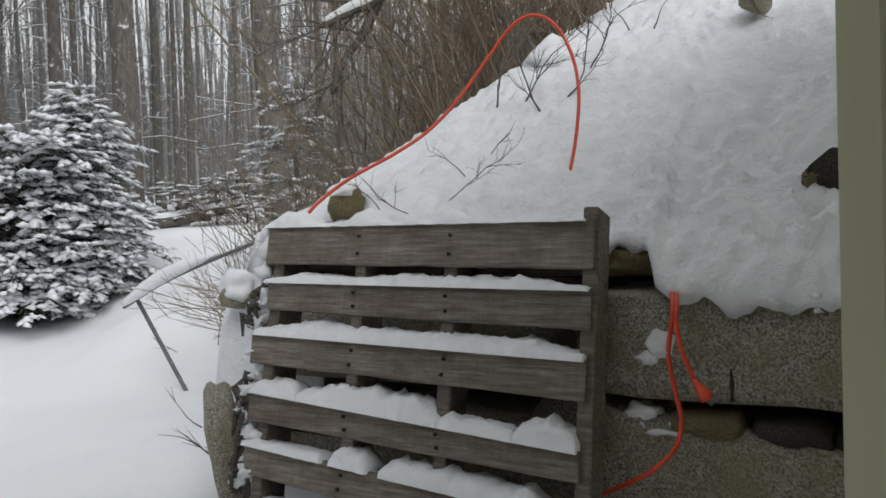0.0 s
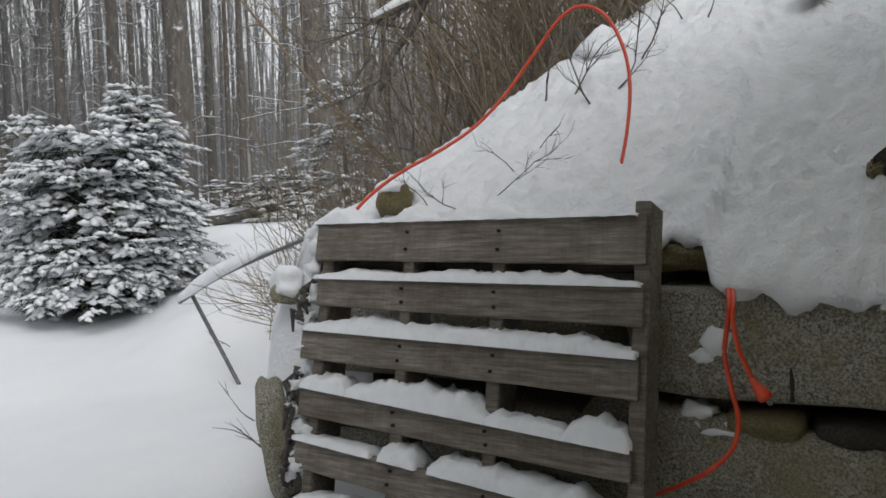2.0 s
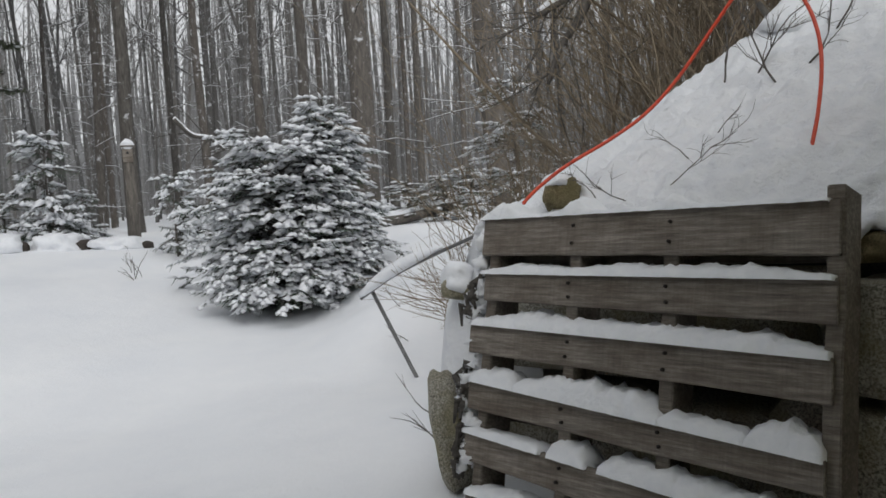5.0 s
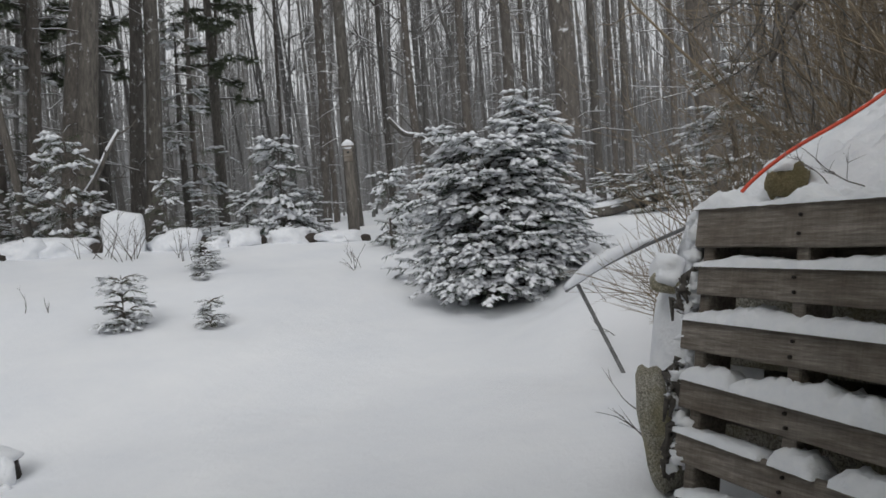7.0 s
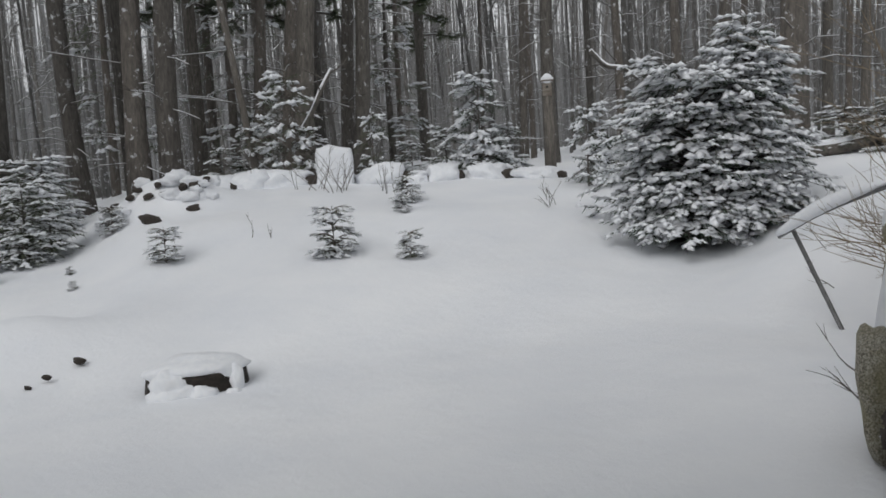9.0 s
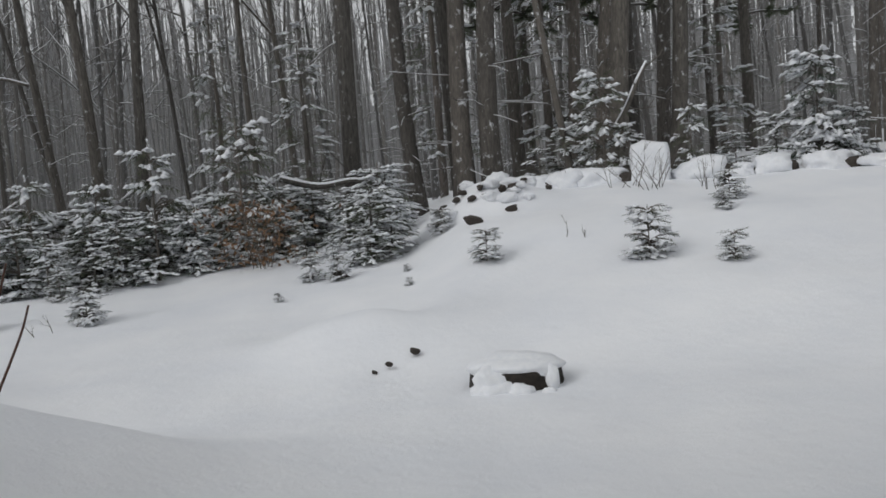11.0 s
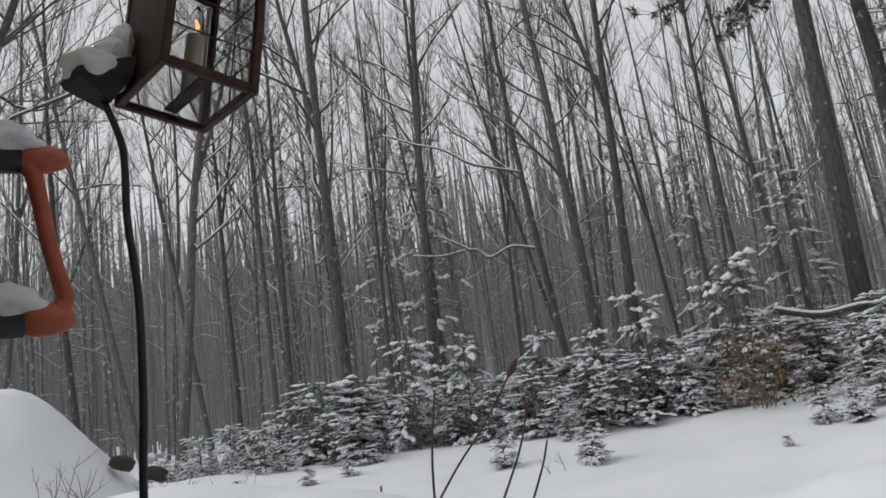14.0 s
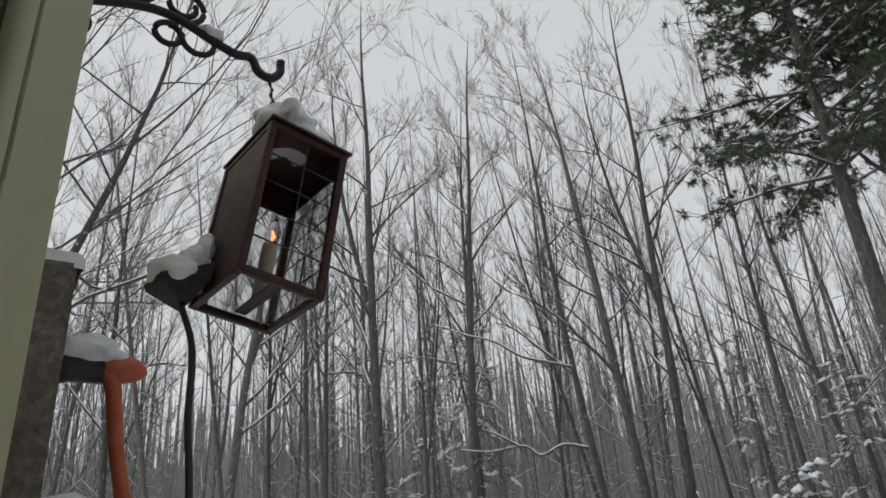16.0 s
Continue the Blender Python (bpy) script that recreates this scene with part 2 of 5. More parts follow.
def ease(k):
    return k * k * (3 - 2 * k)


def along(row, r):
    if r >= RADII[-1]:
        return row[-1]
    i = max(k for k in range(len(RADII) - 1) if RADII[k] <= r)
    k = (r - RADII[i]) / (RADII[i + 1] - RADII[i])
    k = 0.5 * k + 0.5 * ease(k)
    return row[i] + (row[i + 1] - row[i]) * k


MOUNDS = ((115, 3.2, 1.2, 0.95, 0.64), (135, 3.5, 1.15, 0.9, 0.36), (131, 5.6, 2.0, 1.3, 0.74), (80, 6.2, 0.78, 0.55, 0.26), (143, 8.0, 1.0, 1.0, 1.3), (137, 8.6, 0.9, 0.9, 0.75), (19, 6.2, 0.8, 0.7, 0.22), (70.6, 10.9, 0.75, 0.5, 0.24), (67.6, 10.9, 0.6, 0.5, 0.20))


def ground(x, y):
    r, az = math.hypot(x, y), math.degrees(math.atan2(-x, y))
    az = az if az >= 0 else (0 if az > -90 else 180)
    i = max(k for k in range(len(AZ) - 1) if AZ[k] <= az)
    k = ease((az - AZ[i]) / (AZ[i + 1] - AZ[i]))
    z = along(RISE[i], r) * (1 - k) + along(RISE[i + 1], r) * k
    for a, d, w, l, h in MOUNDS:
        c = at(a, d)
        u = Vector((x, y, 0)) - c
        f = c.normalized()
        e = (u.dot(f) / l) ** 2 + (u.cross(f).z / w) ** 2
        if e < 6:
            z += h * math.exp(-e * 0.9 - 0.12 * e * e)
    p = Vector((x, y, 0))
    z += 0.035 * noise.noise(p * 0.55) * min(1, r / 3) + 0.010 * noise.noise(p * 2.3)
    z += 0.018 * noise.noise(Vector((x * 0.9 + y * 0.5, y * 2.2, 3))) * min(1, r / 4) + 0.02 * noise.noise(p * 1.2 + Vector((5, 0, 0))) * min(1, max(0, r - 5))
    if r > 12.5:
        z += min(1, (r - 12.5) / 4) * 0.16 * noise.noise(p * 0.7)
    return EYE + z


def make_ground():
    b = Buf()
    rs, r = [], 0.4
    while r < 2600:
        rs.append(r)
        r *= 1.035 if r < 20 else 1.16
    n = 360
    b.v.append((0, 0, ground(0, 0)))
    for r in rs:
        for k in range(n):
            p = at(k * 360 / n, r)
            b.v.append((p.x, p.y, ground(p.x, p.y)))
    b.f += [(0, 1 + k, 1 + (k + 1) % n) for k in range(n)]
    for i in range(len(rs) - 1):
        o, q = 1 + i * n, 1 + (i + 1) * n
        b.f += [(o + k, q + k, q + (k + 1) % n, o + (k + 1) % n) for k in range(n)]
    tagged(part("ground", b, SNOW_FIELD), "smooth deep snow over a yard rising to woods", "snow ground", kind="structure")


make_ground()

# ---- the doorway of the house ----
HOUSE = Matrix.LocRotScale((0, 0, 0), Euler((0, 0, radians(147.5 + 90))), None)  # x runs along the wall, -y points outdoors


def make_house():
    wall = thing("wall_house", "cream painted house wall with an open doorway", "wall", HOUSE, kind="structure")
    b = Buf()
    out, thick = -0.026, 0.16
    for x0, x1, z0, z1 in ((-3.0, -0.56, 0, 2.7), (0.56, 3.0, 0, 2.7), (-0.56, 0.56, 2.25, 2.7)):
        b.box((x0, out, z0), (x1, out + thick, z1))
    part("siding", b, TRIM, wall, smooth=False)
    for s, a, edge in ((-1, 0.49, -0.0345), (1, 0.421, -0.041)):
        part("jamb", bevelled((min(s * a, s * 0.56), edge, 0), (max(s * a, s * 0.56), out + thick, 2.25), 0.004), TRIM, wall)
        for y0, y1, t in ((-0.012, 0.012, 0.006), (0.03, 0.055, 0.012)):
            part("stop", bevelled((min(s * (a - t), s * a), y0, 0), (max(s * (a - t), s * a), y1, 2.15), 0.003), TRIM, wall)
    part("header", bevelled((-0.56, -0.0345, 2.15), (0.56, out + thick, 2.25), 0.004), TRIM, wall)
    room = Buf()
    for lo, hi in (((-3, 2.6, 0), (3, 2.7, 2.7)), ((-3.1, 0.14, 0), (-3.0, 2.7, 2.7)), ((3.0, 0.14, 0), (3.1, 2.7, 2.7))):
        room.box(lo, hi)
    r = part("wall_room", room, ROOM, smooth=False)
    r.matrix_world = HOUSE
    tagged(r, "plain plaster walls of the room behind the doorway", "wall", kind="structure")
    f = Buf()
    f.box((-3, -0.03, -0.2), (3, 2.7, -0.002))
    r = part("floor", f, ROOM, smooth=False)
    r.matrix_world = HOUSE
    tagged(r, "plain dim floor inside the doorway", "floor", kind="structure")
    f = Buf()
    f.box((-3.1, -0.026, 2.705), (3.1, 2.75, 2.8))
    r = part("ceiling", f, ROOM, smooth=False)
    r.matrix_world = HOUSE
    tagged(r, "plain ceiling of the room", "ceiling", kind="structure")


make_house()

# ---- the retaining wall and the snow bank behind it ----
FOOT = Vector((0.40, 2.025, 0))
ALONG, BACK = Vector((0.891, -0.454, 0)), Vector((0.454, 0.891, 0))
WALL = Matrix(((ALONG.x, BACK.x, 0, FOOT.x), (ALONG.y, BACK.y, 0, FOOT.y), (0, 0, 1, EYE), (0, 0, 0, 1)))


def bank_height(x, y):
    z = -1.497 + 0.257 * x + 0.621 * y
    e = (x + 0.44) * -0.58 + (y - 2.97) * 0.81
    z -= 1.25 * 0.09 * math.log(1 + math.exp(max(-30, min(30, e / 0.09))))
    p = Vector((x, y, 0))
    lump = noise.fractal(p * 3.0, 1.0, 2.1, 4)
    return EYE + z + 0.035 * lump + 0.05 * noise.noise(p * 1.1) + 0.018 * noise.noise(p * 8) - 0.035 * abs(noise.noise(p * 12 + Vector((3, 1, 0)))) + 0.030 * noise.noise(p * 19) + 0.022 * noise.noise(p * 31)


def make_bank():
    b = Buf()
    s0, s1, ds, q1 = -1.42, 2.9, 0.018, 4.6
    qs, q = [], 0.0
    while q < q1:
        qs.append(q)
        q += 0.017 + 0.012 * q
    ns = int((s1 - s0) / ds) + 1
    for i in range(ns):
        s = s0 + i * ds
        hang = 0.04 + 0.07 * noise.fractal(Vector((s * 4.5, 1.7, 0)), 1.0, 2.0, 3)
        step = ease(min(1, max(0, (s - 0.12) / 0.08)))
        q0 = 0.12 - 0.15 * step if s > 0.02 else 0.10
        end = ease(min(1, max(0, (-0.98 - s) / 0.14)))
        row = []
        for k, q in enumerate([None, None, None] + qs):
            if q is None:
                qq = q0 + (0.05, 0.0, 0.012)[k] + end * (0.06 + 0.06 * noise.noise(Vector((s * 6, k, 2))))
                drop = (0.05 + hang, 0.03 + hang * 0.6, 0.010)[k] * (0.5 + 0.6 * step)
            else:
                qq, drop = q0 + 0.05 + q, 0.0
            p = FOOT + s * ALONG + qq * BACK
            z = bank_height(p.x, p.y) - drop
            if end and q is None:
                z -= end * (0.95, 0.45, 0.10)[k]
            if s < -1.3:
                z = min(z, ground(p.x, p.y) + 0.9) - 1.1 * (-1.3 - s)
            row.append((p.x, p.y, z))
        b.v += row
    m = len(qs) + 3
    b.f += [(i * m + k, (i + 1) * m + k, (i + 1) * m + k + 1, i * m + k + 1) for i in range(ns - 1) for k in range(m - 1)]
    tagged(part("snow_bank", b, SNOW_BANK), "steep bank of clumpy snow above the stone wall", "snow bank", kind="structure")
    # the snowy end of the bank beside the pallet, falling to the yard
    e = Buf()
    na, nr = 66, 60
    for i in range(na + 1):
        az = 11.5 + 10.5 * i / na
        k = min(1, max(0, (az - 14.4) / 4.6))
        top = -0.02 - 0.58 * k ** 0.8 - 0.45 * ease(max(0, (k - 0.55) / 0.45))
        for j in range(nr + 1):
            r = 2.62 + 1.9 * j / nr
            p = at(az, r)
            low = ground(p.x, p.y) - 0.06
            face = ease(min(1, max(0, (r - 2.64 - 0.10 * k) / 0.30)))
            back = 1 - 0.75 * ease(min(1, max(0, (r - 3.3) / 1.2)))
            lump = 0.05 * noise.fractal(p * 3.4 + Vector((0, 0, 4)), 1.0, 2.1, 4) + 0.025 * noise.noise(p * 13)
            rise = max(0, EYE + top - low)
            fade = min(1, max(0, (22 - az) / 1.6))
            e.v.append((p.x, p.y, low + (rise * back * face + lump * min(1, rise * 3) * face) * (0.3 + 0.7 * fade)))
    e.f += [(i * (nr + 1) + j, i * (nr + 1) + j + 1, (i + 1) * (nr + 1) + j + 1, (i + 1) * (nr + 1) + j) for i in range(na) for j in range(nr)]
    tagged(part("snow_slope", e, SNOW_BANK), "snowy end of the bank falling to the yard beside the pallet", "snow bank", kind="structure")
    # Dark backing sheet, added to close the view through the stone gaps.
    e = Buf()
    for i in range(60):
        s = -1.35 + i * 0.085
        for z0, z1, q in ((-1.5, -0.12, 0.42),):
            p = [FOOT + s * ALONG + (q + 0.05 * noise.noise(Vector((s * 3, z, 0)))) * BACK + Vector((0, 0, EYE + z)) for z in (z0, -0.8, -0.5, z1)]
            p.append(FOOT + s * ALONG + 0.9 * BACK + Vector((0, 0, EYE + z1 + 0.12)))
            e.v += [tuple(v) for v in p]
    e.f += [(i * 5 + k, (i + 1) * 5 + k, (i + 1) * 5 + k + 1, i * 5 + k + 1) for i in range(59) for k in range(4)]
    tagged(part("earth_backing", e, ROCK_DARK), "dark backing sheet for the earth behind the wall stones", "earth", kind="structure")


make_bank()


def make_stone(name, s, q, z, size, seed, mat, label, square=0.2, rough=0.13, tilt=0.0, fine=4, kindof="wall stone"):
    ob = part(name, stone(size, seed, rough, fine, square), mat)
    ob.matrix_world = WALL @ pose(s, q, z, 0, tilt, 0)
    return tagged(ob, label, kindof, "stones of the retaining wall")


make_stone("wall_block", 0.74, 0.26, -0.352, (0.80, 0.27, 0.142), 3, GRANITE, "long grey granite block with lichen and snow patches", 0.05, 0.05)
make_stone("wall_block", 0.66, 0.27, -0.91, (0.90, 0.30, 0.30), 5, GRANITE, "large lower granite block of the retaining wall", 0.08, 0.07, 9)
make_stone("wall_block", -0.72, 0.34, -0.37, (0.60, 0.22, 0.17), 8, GRANITE, "granite block behind the leaning pallet", 0.1, 0.07)
make_stone("wall_block", -0.72, 0.34, -0.85, (0.56, 0.24, 0.26), 9, GRANITE, "lower granite block behind the leaning pallet", 0.1, 0.07)
make_stone("wall_stone", 0.13, 0.26, -0.135, (0.16, 0.13, 0.042), 11, ROCK_TAN, "thin mossy stone under the snow edge", 0.15)
make_stone("wall_stone", 0.30, 0.05, -0.56, (0.10, 0.09, 0.036), 12, ROCK_TAN, "small tan stone wedged between the blocks", 0.6)
make_stone("wall_stone", 0.14, 0.2, -0.545, (0.10, 0.1, 0.035), 15, GRANITE, "small grey stone wedged between the blocks", 0.6)
make_stone("wall_stone", 0.50, 0.08, -0.578, (0.10, 0.10, 0.046), 13, ROCK_DARK, "dark brown stone wedged between the blocks", 0.6)
make_stone("wall_stone", 0.68, 0.10, -0.60, (0.085, 0.10, 0.075), 14, ROCK_DARK, "dark reddish stone in the wall gap", 0.6)
ob = part("snow_patch", (lambda b: (b.blob((0.19, 0.0, -0.345), (0.040, 0.02, 0.042), 3, 0.25, 0, 3), b.blob((0.155, 0.0, -0.385), (0.030, 0.02, 0.022), 5, 0.25, 0, 3), b)[-1])(Buf()), SNOW)
ob.matrix_world = WALL
tagged(ob, "patch of snow stuck on the granite block", "snow", kind="stuff")
ob = part("snow_patch", (lambda b: (b.blob((0.70, -0.015, -0.29), (0.024, 0.02, 0.016), 7, 0.3, 0, 2), b.blob((0.13, 0.03, -0.545), (0.05, 0.05, 0.035), 8, 0.3, 0, 3), b.blob((0.22, 0.02, -0.575), (0.08, 0.05, 0.022), 18, 0.3, 0, 3), b.blob((0.83, -0.01, -0.262), (0.016, 0.02, 0.012), 9, 0.5, 0, 2), b)[-1])(Buf()), SNOW)
ob.matrix_world = WALL
tagged(ob, "small patches of snow on the wall stones", "snow", kind="stuff")


# Thin dark tube on the block's face, imitating the shaded drill groove.
groove = Buf()
groove.tube([(0.365, -0.006, -0.40), (0.367, -0.007, -0.44), (0.366, -0.005, -0.485)], [0.005, 0.007, 0.006], 8)
ob = part("drill_groove_shade", groove, ROCK_DARK)
ob.matrix_world = WALL
tagged(ob, "dark strip for the shade in the granite block's drill groove", "scar", kind="structure")
rng_edge, crumbs = random.Random(44), Buf()
for k in range(90):
    x = rng_edge.uniform(0.45, 1.25)
    w = rng_edge.uniform(0.003, 0.010)
    crumbs.blob((x, rng_edge.uniform(-0.03, 0.01), -0.205 - rng_edge.random() ** 2 * 0.045), (w * 1.4, w, w), k, 0.5, 0, 1)
ob = part("snow_crumbs", crumbs, SNOW)
ob.matrix_world = WALL
tagged(ob, "crumbs of snow along the edge of the granite block", "snow", kind="stuff")


def boulder(az, r, el_mid, size, seed, mat, label, tilt=0, square=0.45, cap=0.0):
    p = at(az, r, EYE + r * math.tan(radians(el_mid)))
    ob = part("boulder", stone(size, seed, 0.2, 3, square), mat)
    ob.matrix_world = pose(*p, 0, tilt, az)
    tagged(ob, label, "boulder")
    if cap:
        b = Buf()
        b.blob((0, 0, size[2] * 0.75), (size[0] * 1.02, size[1] * 1.02, cap), seed, 0.2, 0, 3)
        part("snow_cap", b, SNOW, ob)
    return ob


boulder(17.3, 2.60, -15.6, (0.058, 0.15, 0.20), 21, GRANITE, "upright grey boulder at the wall's end beside the pallet", -8)
boulder(16.0, 2.90, -4.9, (0.068, 0.11, 0.045), 22, GRANITE, "grey stone capped with snow", 6, 0.65, 0.075)
boulder(7.4, 2.68, 1.7, (0.068, 0.08, 0.062), 23, ROCK_TAN, "yellowish mossy stone in the snow bank", 0, 0.6, 0.035)
def broken_rock(az, r, el, size, seed, mat, label, rx, ry):
    """A split rock with flat broken faces."""
    rng = random.Random(seed)
    bm = bmesh.new()
    for _ in range(13):
        v = Vector((rng.gauss(0, 1), rng.gauss(0, 1), rng.gauss(0, 1))).normalized()
        bm.verts.new((v.x * size[0], v.y * size[1], v.z * size[2]))
    hull = bmesh.ops.convex_hull(bm, input=bm.verts)
    bmesh.ops.delete(bm, geom=[g for g in hull["geom_interior"] if isinstance(g, bmesh.types.BMVert)], context="VERTS")
    bmesh.ops.bevel(bm, geom=list(bm.edges), offset=0.006, segments=2, affect="EDGES")
    b = Buf()
    bm.verts.index_update()
    b.add([v.co for v in bm.verts], [tuple(v.index for v in f.verts) for f in bm.faces])
    bm.free()
    ob = part("rock", b, mat, smooth=False)
    ob.matrix_world = pose(*at(az, r, EYE + r * math.tan(radians(el))), rx, ry, az)
    tagged(ob, label, "rock")


broken_rock(-27.6, 2.36, 1.7, (0.085, 0.10, 0.115), 5, ROCK_DARK, "dark split rock sticking out of the snow bank", 10, 20)
# The split rock's tan left face, added as a rock of its own.
broken_rock(-26.9, 2.34, 1.6, (0.040, 0.08, 0.075), 8, ROCK_TAN, "tan rock set as the left face of the dark split rock", 0, 10)
broken_rock(-23.6, 3.5, 14.6, (0.085, 0.1, 0.06), 9, GRANITE, "grey rock high on the snow bank", 0, 15)


# ---- the pallet that leans against the wall ----
LEAN = radians(13)
UP = Vector((0.454 * math.sin(LEAN), 0.891 * math.sin(LEAN), math.cos(LEAN)))
FACE = ALONG.cross(UP)
PALLET = Matrix(((ALONG.x, UP.x, FACE.x, 0.3436), (ALONG.y, UP.y, FACE.y, 1.909), (ALONG.z, UP.z, FACE.z, EYE + 0.0115), (0, 0, 0, 1)))


def snow_ridge(x0, x1, z0, z1, y_of, h_of, seed):
    """Snow lying on a ledge: a lumpy strip with a rounded section."""
    b = Buf()
    n, m = max(8, int((x1 - x0) / 0.007)), 11
    for i in range(n + 1):
        k = i / n
        x = x0 + (x1 - x0) * k
        end = min(1, 6 * min(k, 1 - k) + 0.15) ** 0.5
        for j in range(m):
            a = math.pi * j / (m - 1)
            lump = 1 + 0.32 * noise.noise(Vector((x * 26, j * 0.7, seed * 9.7))) + 0.22 * noise.noise(Vector((x * 70, j * 1.2, seed))) + 0.10 * noise.noise(Vector((x * 130, j * 1.9, seed)))
            h = max(0.002, h_of(x)) * end
            z = (z0 + z1) / 2 + math.cos(a) * (z1 - z0) / 2 * (1 + 0.12 * noise.noise(Vector((x * 30, 7, seed + j * 0.3))))
            b.v.append((x, y_of(x) - 0.002 + h * lump * math.sin(a) ** 0.6 - (0.006 * (j == 0)), z))
    b.f += [(i * m + j, i * m + j + 1, (i + 1) * m + j + 1, (i + 1) * m + j) for i in range(n) for j in range(m - 1)]
    b.f += [tuple(range(m - 1, -1, -1)), tuple(range(n * m, n * m + m))]
    return b


BOARDS = (  # left end, right end, top left, top right, bottom left, bottom right
    (-1.02, 0.055, 0.000, -0.015, -0.122, -0.144), (-0.995, 0.052, -0.178, -0.197, -0.270, -0.302),
    (-1.04, 0.045, -0.343, -0.375, -0.439, -0.480), (-1.03, 0.035, -0.522, -0.600, -0.615, -0.677),
    (-1.03, 0.035, -0.682, -0.765, -0.775, -0.860), (-1.01, 0.035, -0.865, -0.930, -0.955, -1.030), (-1.01, 0.035, -1.05, -1.09, -1.14, -1.18))


def make_pallet():
    pal = thing("wooden_pallet", "weathered grey wooden pallet leaning on a stone wall, snowy boards", "pallet", PALLET)
    for i, (x0, x1, a, b_, c, d) in enumerate(BOARDS):
        b = bevelled((x0, -0.05, -0.018), (x1, 0.05, 0.0), 0.0025, i, 0.003, 14)
        out = []
        for x, y, z in b.v:
            k = (x - x0) / (x1 - x0)
            top, bot = a + (b_ - a) * k, c + (d - c) * k
            out.append((x, (top + bot) / 2 + y / 0.1 * (top - bot), z + 0.004 * math.sin(k * 5 + i)))
        b.v = out
        part("board", b, WOOD, pal, smooth=False)
    n = Buf()
    for x in (0.02, -0.38, -0.685, -1.0):
        part("stringer", bevelled((x, -1.20, -0.14), (x + 0.04, 0.022 if x > 0 else -0.004, -0.0195), 0.003, int(x * 90), 0.004, 8), WOOD, pal, smooth=False)
    for x0, x1, y in ((-1.0, 0.055, -0.09), (-1.0, 0.055, -0.6), (-1.0, 0.055, -1.1)):
        part("back_board", bevelled((x0, y - 0.05, -0.16), (x1, y + 0.05, -0.1415), 0.002, 5, 0.003, 8), WOOD, pal, smooth=False)
    n.tube([(0, 0, -0.004), (0, 0, 0.0078)], [0.0052, 0.0048], 8)
    head = mesh_of("nail", n, NAIL)
    for i, (x0, x1, a, b_, c, d) in enumerate(BOARDS[:6]):
        for x in (-0.36, -0.665):
            k = (x - x0) / (x1 - x0)
            for f in (0.3, 0.72):
                y = (a + (b_ - a) * k) * (1 - f) + (c + (d - c) * k) * f
                nail = new("nail", head)
                nail.parent, nail.location = pal, (x + 0.006 * math.sin(i * 3 + f * 9), y, 0.004 * math.sin(k * 5 + i))

    def caps(i, x0, x1, h, seed, z0=-0.10, z1=0.015):
        bx0, bx1, a, b_ = BOARDS[i][:4]
        top = lambda x: a + (b_ - a) * (x - bx0) / (bx1 - bx0)
        part("snow_cap", snow_ridge(x0, x1, z0, z1, top, h, seed), SNOW, pal)

    wav = lambda base, amp, s, fr=7: (lambda x: base + amp * noise.noise(Vector((x * fr, s * 3.3, 0))))
    caps(0, -1.03, 0.03, lambda x: 0.012 + 0.006 * noise.noise(Vector((x * 8, 1, 0))) + 0.065 * math.exp(-((x + 0.955) / 0.065) ** 4) + 0.055 * math.exp(-((x + 0.665) / 0.035) ** 2) + 0.032 * math.exp(-((x + 0.36) / 0.04) ** 2), 1, -0.16)
    caps(1, -1.01, 0.045, wav(0.030, 0.010, 2), 2, -0.13)
    caps(2, -1.03, 0.04, wav(0.046, 0.016, 3), 3, -0.12)
    caps(3, -1.02, -0.84, wav(0.045, 0.02, 4, 12), 4)
    caps(3, -0.84, -0.36, wav(0.065, 0.02, 5, 12), 5, -0.12)
    caps(3, -0.37, -0.13, wav(0.035, 0.012, 6, 12), 6)
    caps(3, -0.14, 0.03, wav(0.06, 0.02, 7, 12), 7)
    caps(4, -1.03, -0.73, wav(0.022, 0.01, 8, 12), 8)
    caps(4, -0.70, -0.57, wav(0.045, 0.02, 9, 12), 9)
    caps(4, -0.53, -0.04, wav(0.055, 0.02, 10, 9), 10)
    caps(5, -1.0, -0.2, wav(0.04, 0.02, 11, 9), 11)
    # wind-packed snow and bark rags on the left end
    e, r = Buf(), Buf()
    rng = random.Random(4)
    for i in range(90):
        y = -0.02 - i * 0.0088
        e.blob((-1.035 + rng.uniform(-0.014, 0.014) - 0.01 * math.sin(i * 0.5), y, rng.uniform(-0.12, -0.012)), (rng.uniform(0.014, 0.032), rng.uniform(0.014, 0.026), rng.uniform(0.02, 0.035)), i, 0.6, 0, 2)
    for i in range(75):
        y = rng.choice((-0.22, -0.27, -0.3, -0.52, -0.58, -0.64, -0.7, -0.78)) + rng.uniform(-0.05, 0.05)
        p = Vector((-1.045 + rng.uniform(-0.02, 0.01), y, rng.uniform(-0.06, 0.012)))
        r.tube([p, p + Vector((rng.uniform(-0.025, 0.01), rng.uniform(-0.04, 0.03), rng.uniform(-0.01, 0.02))), p + Vector((rng.uniform(-0.02, 0.02), rng.uniform(-0.07, -0.01), 0))], [0.008, 0.013, 0.005], 4)
    part("snow_crust", e, SNOW, pal, kind="stuff")
    part("bark_rag", r, BARK_BROWN, pal, "torn dark bark on the end grain", kind="stuff")


make_pallet()


